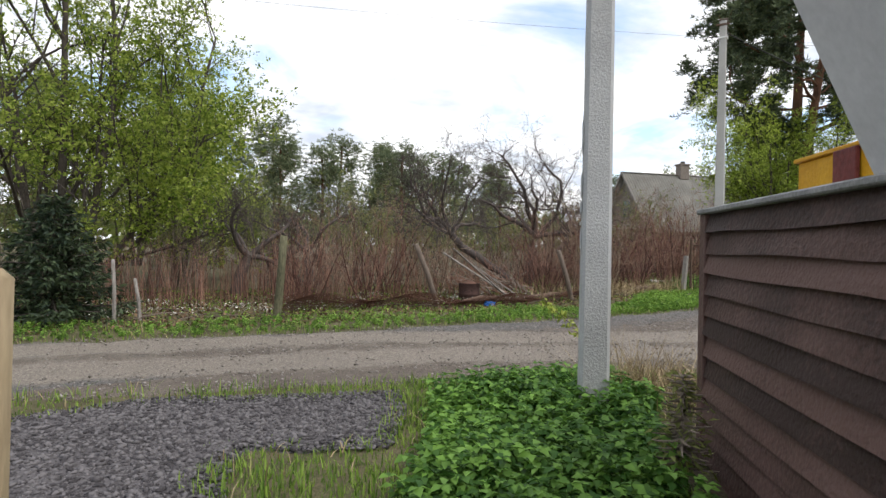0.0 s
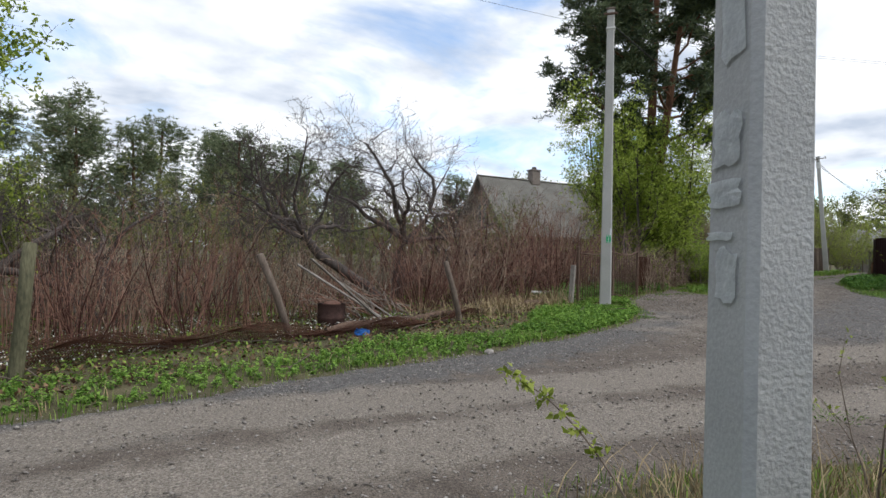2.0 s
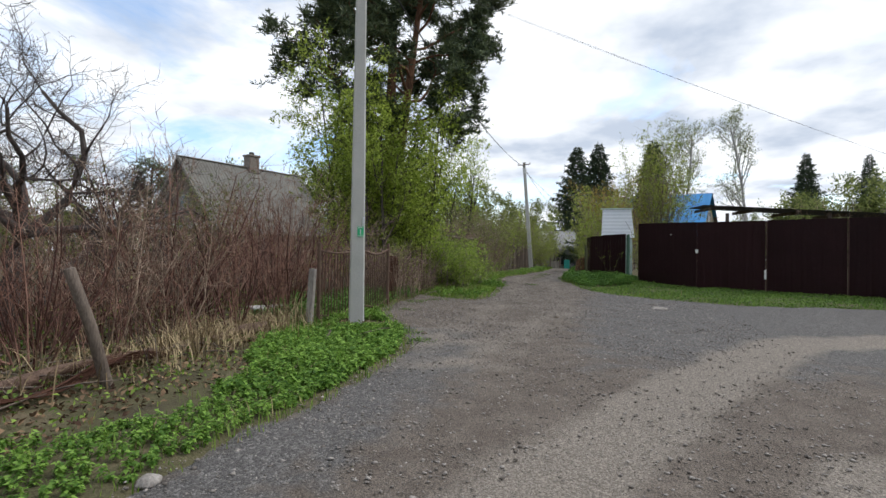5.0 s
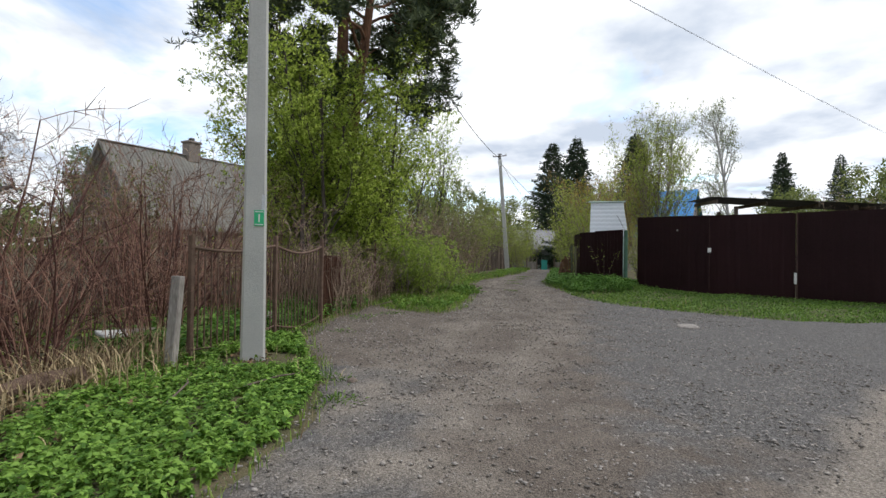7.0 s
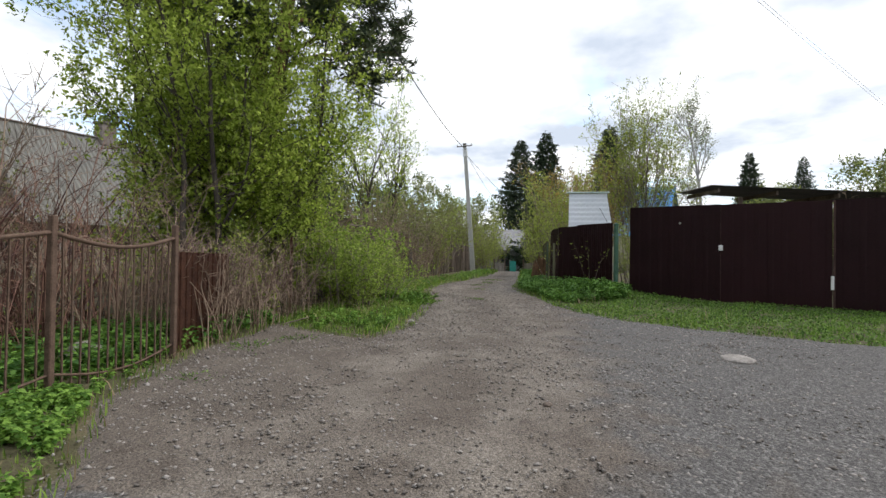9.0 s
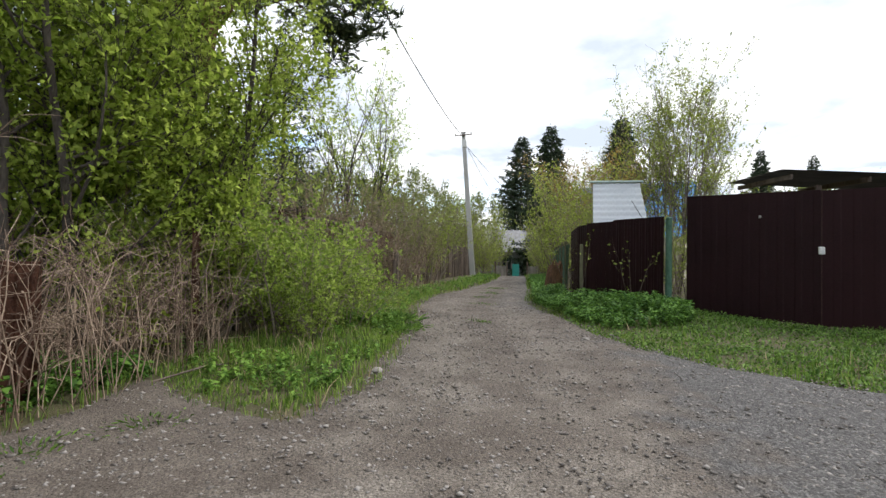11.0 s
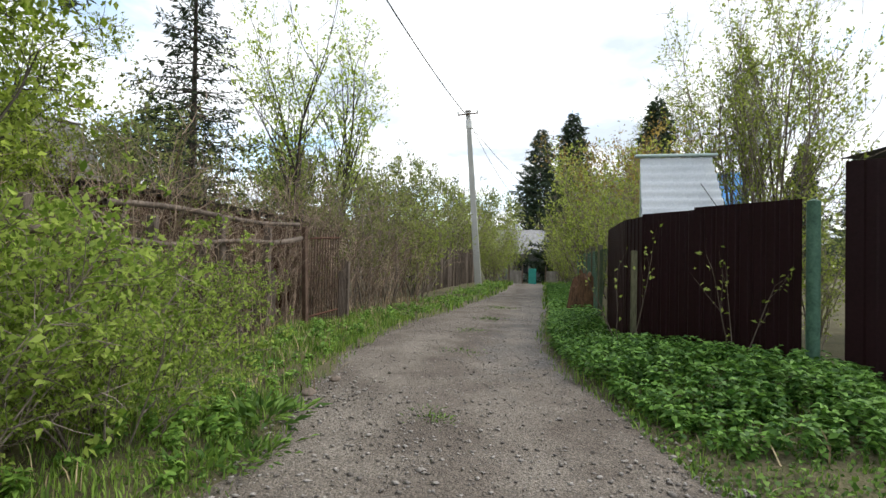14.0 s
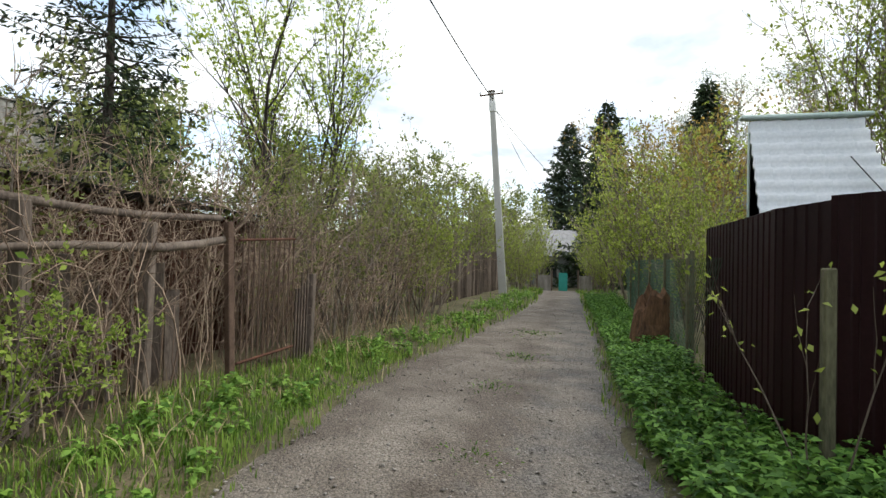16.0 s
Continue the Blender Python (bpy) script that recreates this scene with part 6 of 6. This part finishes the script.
part("wall", ribbed((0, 0), (4.2, 0), -0.1, -0.1, 1.95, 1.75, 0.16, 0.02), RUST, rsh)
part("wall", ribbed((0, 2.2), (0, 0), -0.1, -0.1, 2.1, 1.95, 0.16, 0.02), RUST, rsh)
part("roof", quad([(-0.25, -0.3, 2.0), (4.4, -0.3, 1.8), (4.4, 2.4, 2.1), (-0.25, 2.4, 2.25)], 0.05), DARKROOF, rsh)
wf = thing("plank_fence", 0, 0, 0, "dark weathered vertical plank fence along the lane", "fence")
for k in range(56):
    x = 39.0 + k * 0.17
    y = 11.0 - 0.01 * k
    part("plank", beam((x, y, 0.55), (x + random.uniform(-0.02, 0.02), y + random.uniform(-0.02, 0.02), 2.25 + random.uniform(-0.08, 0.08)), 0.14, 0.022, 0.003), BROWNWOOD, wf)
for zz in (1.0, 1.9):
    part("rail", beam((39, 11.04, zz), (48.4, 10.48, zz), 0.05, 0.08), BROWNWOOD, wf)

# lane's south side past the metal fence
cl = thing("chain_link_fence", 0, 0, 0, "old green chain-link fence with timber posts", "fence")
for x in (31.6, 33.4, 35.2, 37.0, 38.8):
    part("post", beam((x, 5.9, 0.5), (x, 5.92, 2.15), 0.09, 0.09, 0.01), MOSSWOOD, cl)
g = []
for k in range(80):
    x = 31.4 + k * 0.1
    for s in (-1, 1):
        g.append(tube([(x, 5.93, 0.7), (x + s * 1.4, 5.93, 2.05)], [0.0035, 0.0035], 3))
put("wire_mesh", g, GREENPAINT, cl)
st = thing("tree_stump", 33.2, 6.12, hz(33.2, 6.1), "rotten reddish-brown tree stump with ragged top", "stump")
bm = bmesh.new()
rings = []
for k, (z, r) in enumerate(((-0.1, 0.42), (0.15, 0.33), (0.4, 0.29), (0.7, 0.27), (0.78, 0.2), (0.55, 0.1))):
    rings.append([bm.verts.new((math.cos(a) * r * (1 + 0.16 * math.sin(3 * a + k)), math.sin(a) * r * (1 + 0.12 * math.sin(5 * a)), z + (0.16 * math.sin(2 * a + 1) + 0.08 * math.sin(7 * a) if k > 2 else 0))) for a in [2 * math.pi * i / 22 for i in range(22)]])
for a, b in zip(rings, rings[1:]):
    for i in range(22):
        bm.faces.new((a[i], a[(i + 1) % 22], b[(i + 1) % 22], b[i]))
bm.faces.new(rings[-1])
part("wood", bm, STUMPWOOD, st)


put("bramble_tangle", tangle(130, 520, (24.2, 35, 11.2, 12.8), 0.8, 2.1), BRAMBLE, label="tangle of grey-brown dead bramble stems over a broken fence", category="brambles", kind="stuff")
put("bramble_tangle", tangle(131, 420, (18.7, 22.6, 10.5, 11.9), 0.5, 1.5), BRAMBLE, label="dead grey-brown twigs heaped under the trees", category="brambles", kind="stuff")
put("bramble_tangle", tangle(132, 300, (10.5, 20, 11.2, 14), 0.6, 2.1), CANE, label="arching reddish dead stems behind the railing", category="brambles", kind="stuff")

# tufts along and between the wheel tracks
rng = np.random.default_rng(140)
for x, y, w, h in ((25.44, 7.84, 0.14, 0.05), (25.3, 7.7, 0.1, 0.05), (29.97, 8.14, 0.2, 0.06), (31.98, 8.03, 0.22, 0.07), (24.86, 9.0, 0.2, 0.2), (24.29, 8.72, 0.16, 0.12), (24.04, 8.95, 0.22, 0.12), (19.7, 9.7, 0.2, 0.07), (17.36, 9.81, 0.16, 0.06), (13.59, 8.28, 0.16, 0.08), (14.38, 8.62, 0.18, 0.07), (8.1, 3.89, 0.25, 0.06), (19.0, 10.1, 0.2, 0.08), (21.0, 9.3, 0.2, 0.08), (28.0, 7.95, 0.2, 0.05), (34.5, 8.0, 0.3, 0.07)):
    t = thing("weed_tuft", x, y, hz(x, y), "small green weed tuft on the bare road", "weeds")
    m = int(50 + 400 * w)
    p = np.stack([rng.normal(size=m) * w * 0.9, rng.normal(size=m) * w * 0.7, rng.uniform(0.0, 0.35, m) * h], 1)
    d = np.stack([p[:, 0] * 2, p[:, 1] * 2, np.full(m, w)], 1) / w
    put("foliage", [leaves(rng, p, max(h * 0.8, 0.045), d, 0.8, 0.25, 0.4)], LAWN, t)

# saplings and shoots
def shoot(x, y, h, seed, n, label, tilt=0.4, leaf=None, size=0.05, k=3):
    spec = dict(steps=[5, 4], wiggle=[0.1, 0.12], lift=[0.06, 0.08], taper=0.3, sides=[4, 3], count=[3], start=[0.3], spread=[0.5], ratio=[0.5], thin=0.7, min_r=0.003, leaf_from=0)
    rng, out = skeleton(seed, spread_starts(seed, k, 0.06, tilt, h, 0.009), spec)
    t = thing("sapling", x, y, hz(x, y), label, "sapling")
    put("stem", out["tubes"], BROWNWOOD, t)
    m = len(out["b"])
    tips = np.array(out["b"])[rng.integers(0, m, n)] + rng.normal(size=(n, 3)) * 0.03
    put("foliage", [leaves(rng, tips, size, None, 0.6)], leaf or LEAF_YELLOW, t)
    return t


shoot(27.15, 4.95, 1.25, 1, 70, "small sapling with yellow-green leaves before the dark fence", 0.5)
shoot(27.75, 5.95, 1.3, 2, 60, "thin sapling with few yellow-green leaves by the fence bend", 0.5)
sp = thing("sapling", 4.45, 4.25, hz(4.45, 4.25), "thin arching shoot with fresh leaves at the road edge", "sapling")
k = np.linspace(0, 1, 9)
P = np.stack([-0.15 * k, 0.85 * k ** 1.2, 0.78 * np.sin(k * 1.35) - 0.03], 1)
put("stem", [tube(P, np.linspace(0.009, 0.003, 9), 5)], BROWNWOOD, sp)
rng = np.random.default_rng(150)
at = P[rng.integers(3, 9, 110)] + rng.normal(size=(110, 3)) * 0.025
put("foliage", [leaves(rng, at, 0.06, None, 0.6)], LEAF_YELLOW, sp)
shoot(5.6, 3.2, 1.1, 4, 130, "scrubby sapling with small green leaves among dead stalks", 0.7, LEAF_YELLOW, 0.045, 6)
shoot(6.2, 2.7, 1.3, 5, 150, "scrubby sapling with small green leaves among dead stalks", 0.7, LEAF_YELLOW, 0.045, 6)
shoot(10.4, 10.5, 1.3, 6, 30, "thin brown sapling on the verge", 0.4, LEAF_OLIVE, 0.04, 2)
shoot(26.3, 10.2, 1.1, 7, 60, "arching briar with fresh leaves", 0.8, LEAF_BUSH, 0.05, 4)
tubes, crown = spruce_mesh(29, 0.72, 0.2, 0.5, 0.05, 0.3, 0.6)
t = thing("spruce_seedling", 2.62, 1.95, hz(2.62, 1.95), "thin dying spruce seedling against the shed boards", "tree")
put("trunk", tubes, TWIG, t)
put("crown", [crown], LEAF_OLIVE, t)
put("dead_stalks", [canes(120, 520, (3.9, 6.8, 2.0, 4.3), 0.15, 0.5, 0.004, 0.5, lambda x, y: off_road(x, y) > 0.3), canes(121, 160, (3.7, 4.6, 3.0, 4.0), 0.3, 0.7, 0.004, 0.35)], STRAW, label="dead brown weed stalks on the bank", category="weeds", kind="stuff")
put("fallen_sticks", [tube([(x, y, hz(x, y) + 0.05), (x + 0.5 * math.cos(a), y + 0.5 * math.sin(a), hz(x, y) + 0.12), (x + 1.0 * math.cos(a + 0.2), y + 1.0 * math.sin(a + 0.2), hz(x, y) + 0.07)], [0.012, 0.01, 0.004], 5)
                      for x, y, a in [(random.uniform(-1, 14), random.uniform(10.6, 12.2), random.uniform(0, 6.3)) for _ in range(60)] + [(20.6, 10.4, -0.5), (12.9, 9.6, 0.3), (13.4, 9.3, -0.6), (5.0, 9.2, 0.5)]],
    BROWNWOOD, label="fallen dead sticks lying in the orchard", category="sticks", kind="stuff")

# notices on the near pole
f1 = -0.12
for args in ((0.0, 1.88, 0.15, 0.2, PAPER, "torn white paper notice", 1), (-0.01, 1.7, 0.17, 0.1, PAPER, "faded strips of pasted paper", 2), (0.01, 1.43, 0.11, 0.18, PAPER, "torn white paper notice", 3),
             (-0.03, 1.56, 0.14, 0.03, PAPER, "torn paper edge", 5), (0.02, 2.3, 0.12, 0.32, PAPER, "pale paste patch", 4)):
    x, z, w, h, m, lab, s = args
    torn(pole_near, "notice", x, z, w, h, f1 + 0.004 * (z - 1.5), m, lab, s).matrix_local = pose(0, 0, 0, 0, 0, -90)
st2 = part("sticker", box(0.12, 0.004, 0.2, (0.05, -0.131, 1.78), 0.001), GREENSTICK, pole_mid, "green rectangular sticker")
for x, z, w, h in ((0.05, 1.86, 0.1, 0.012), (0.05, 1.7, 0.1, 0.012), (0.05, 1.78, 0.015, 0.1)):
    part("white_mark", box(w, 0.003, h, (x, -0.1345, z), 0), WHITEPAINT, st2)
torn(pole_mid, "paste_mark", 0.1, 1.95, 0.05, 0.3, -0.126, PAPER, "pale paste mark", 7)


def lettering(parent, words, x, z, size, face):
    cu = bpy.data.curves.new("lettering", "FONT")
    cu.body, cu.size, cu.align_x, cu.extrude = words, size, "CENTER", 0.0006
    tmp = bpy.data.objects.new("lettering", cu)
    scene.collection.objects.link(tmp)
    me = bpy.data.meshes.new_from_object(tmp.evaluated_get(bpy.context.evaluated_depsgraph_get()))
    bpy.data.objects.remove(tmp)
    me.materials.clear()
    me.materials.append(INK)
    ob = new("lettering", me)
    ob.parent = parent
    ob.matrix_local = pose(x, face, z, 90, 0, 0)
    return ob


for words, x, z, s in (("ТЕЛЬ", 0.0, 1.93, 0.034), ("99-63", 0.0, 1.895, 0.03), ("РЕМ", -0.06, 1.535, 0.032)):
    ob = lettering(pole_near, words, x, z, s, f1 - 0.01)
    ob.matrix_local = pose(0, 0, 0, 0, 0, -90) @ ob.matrix_local
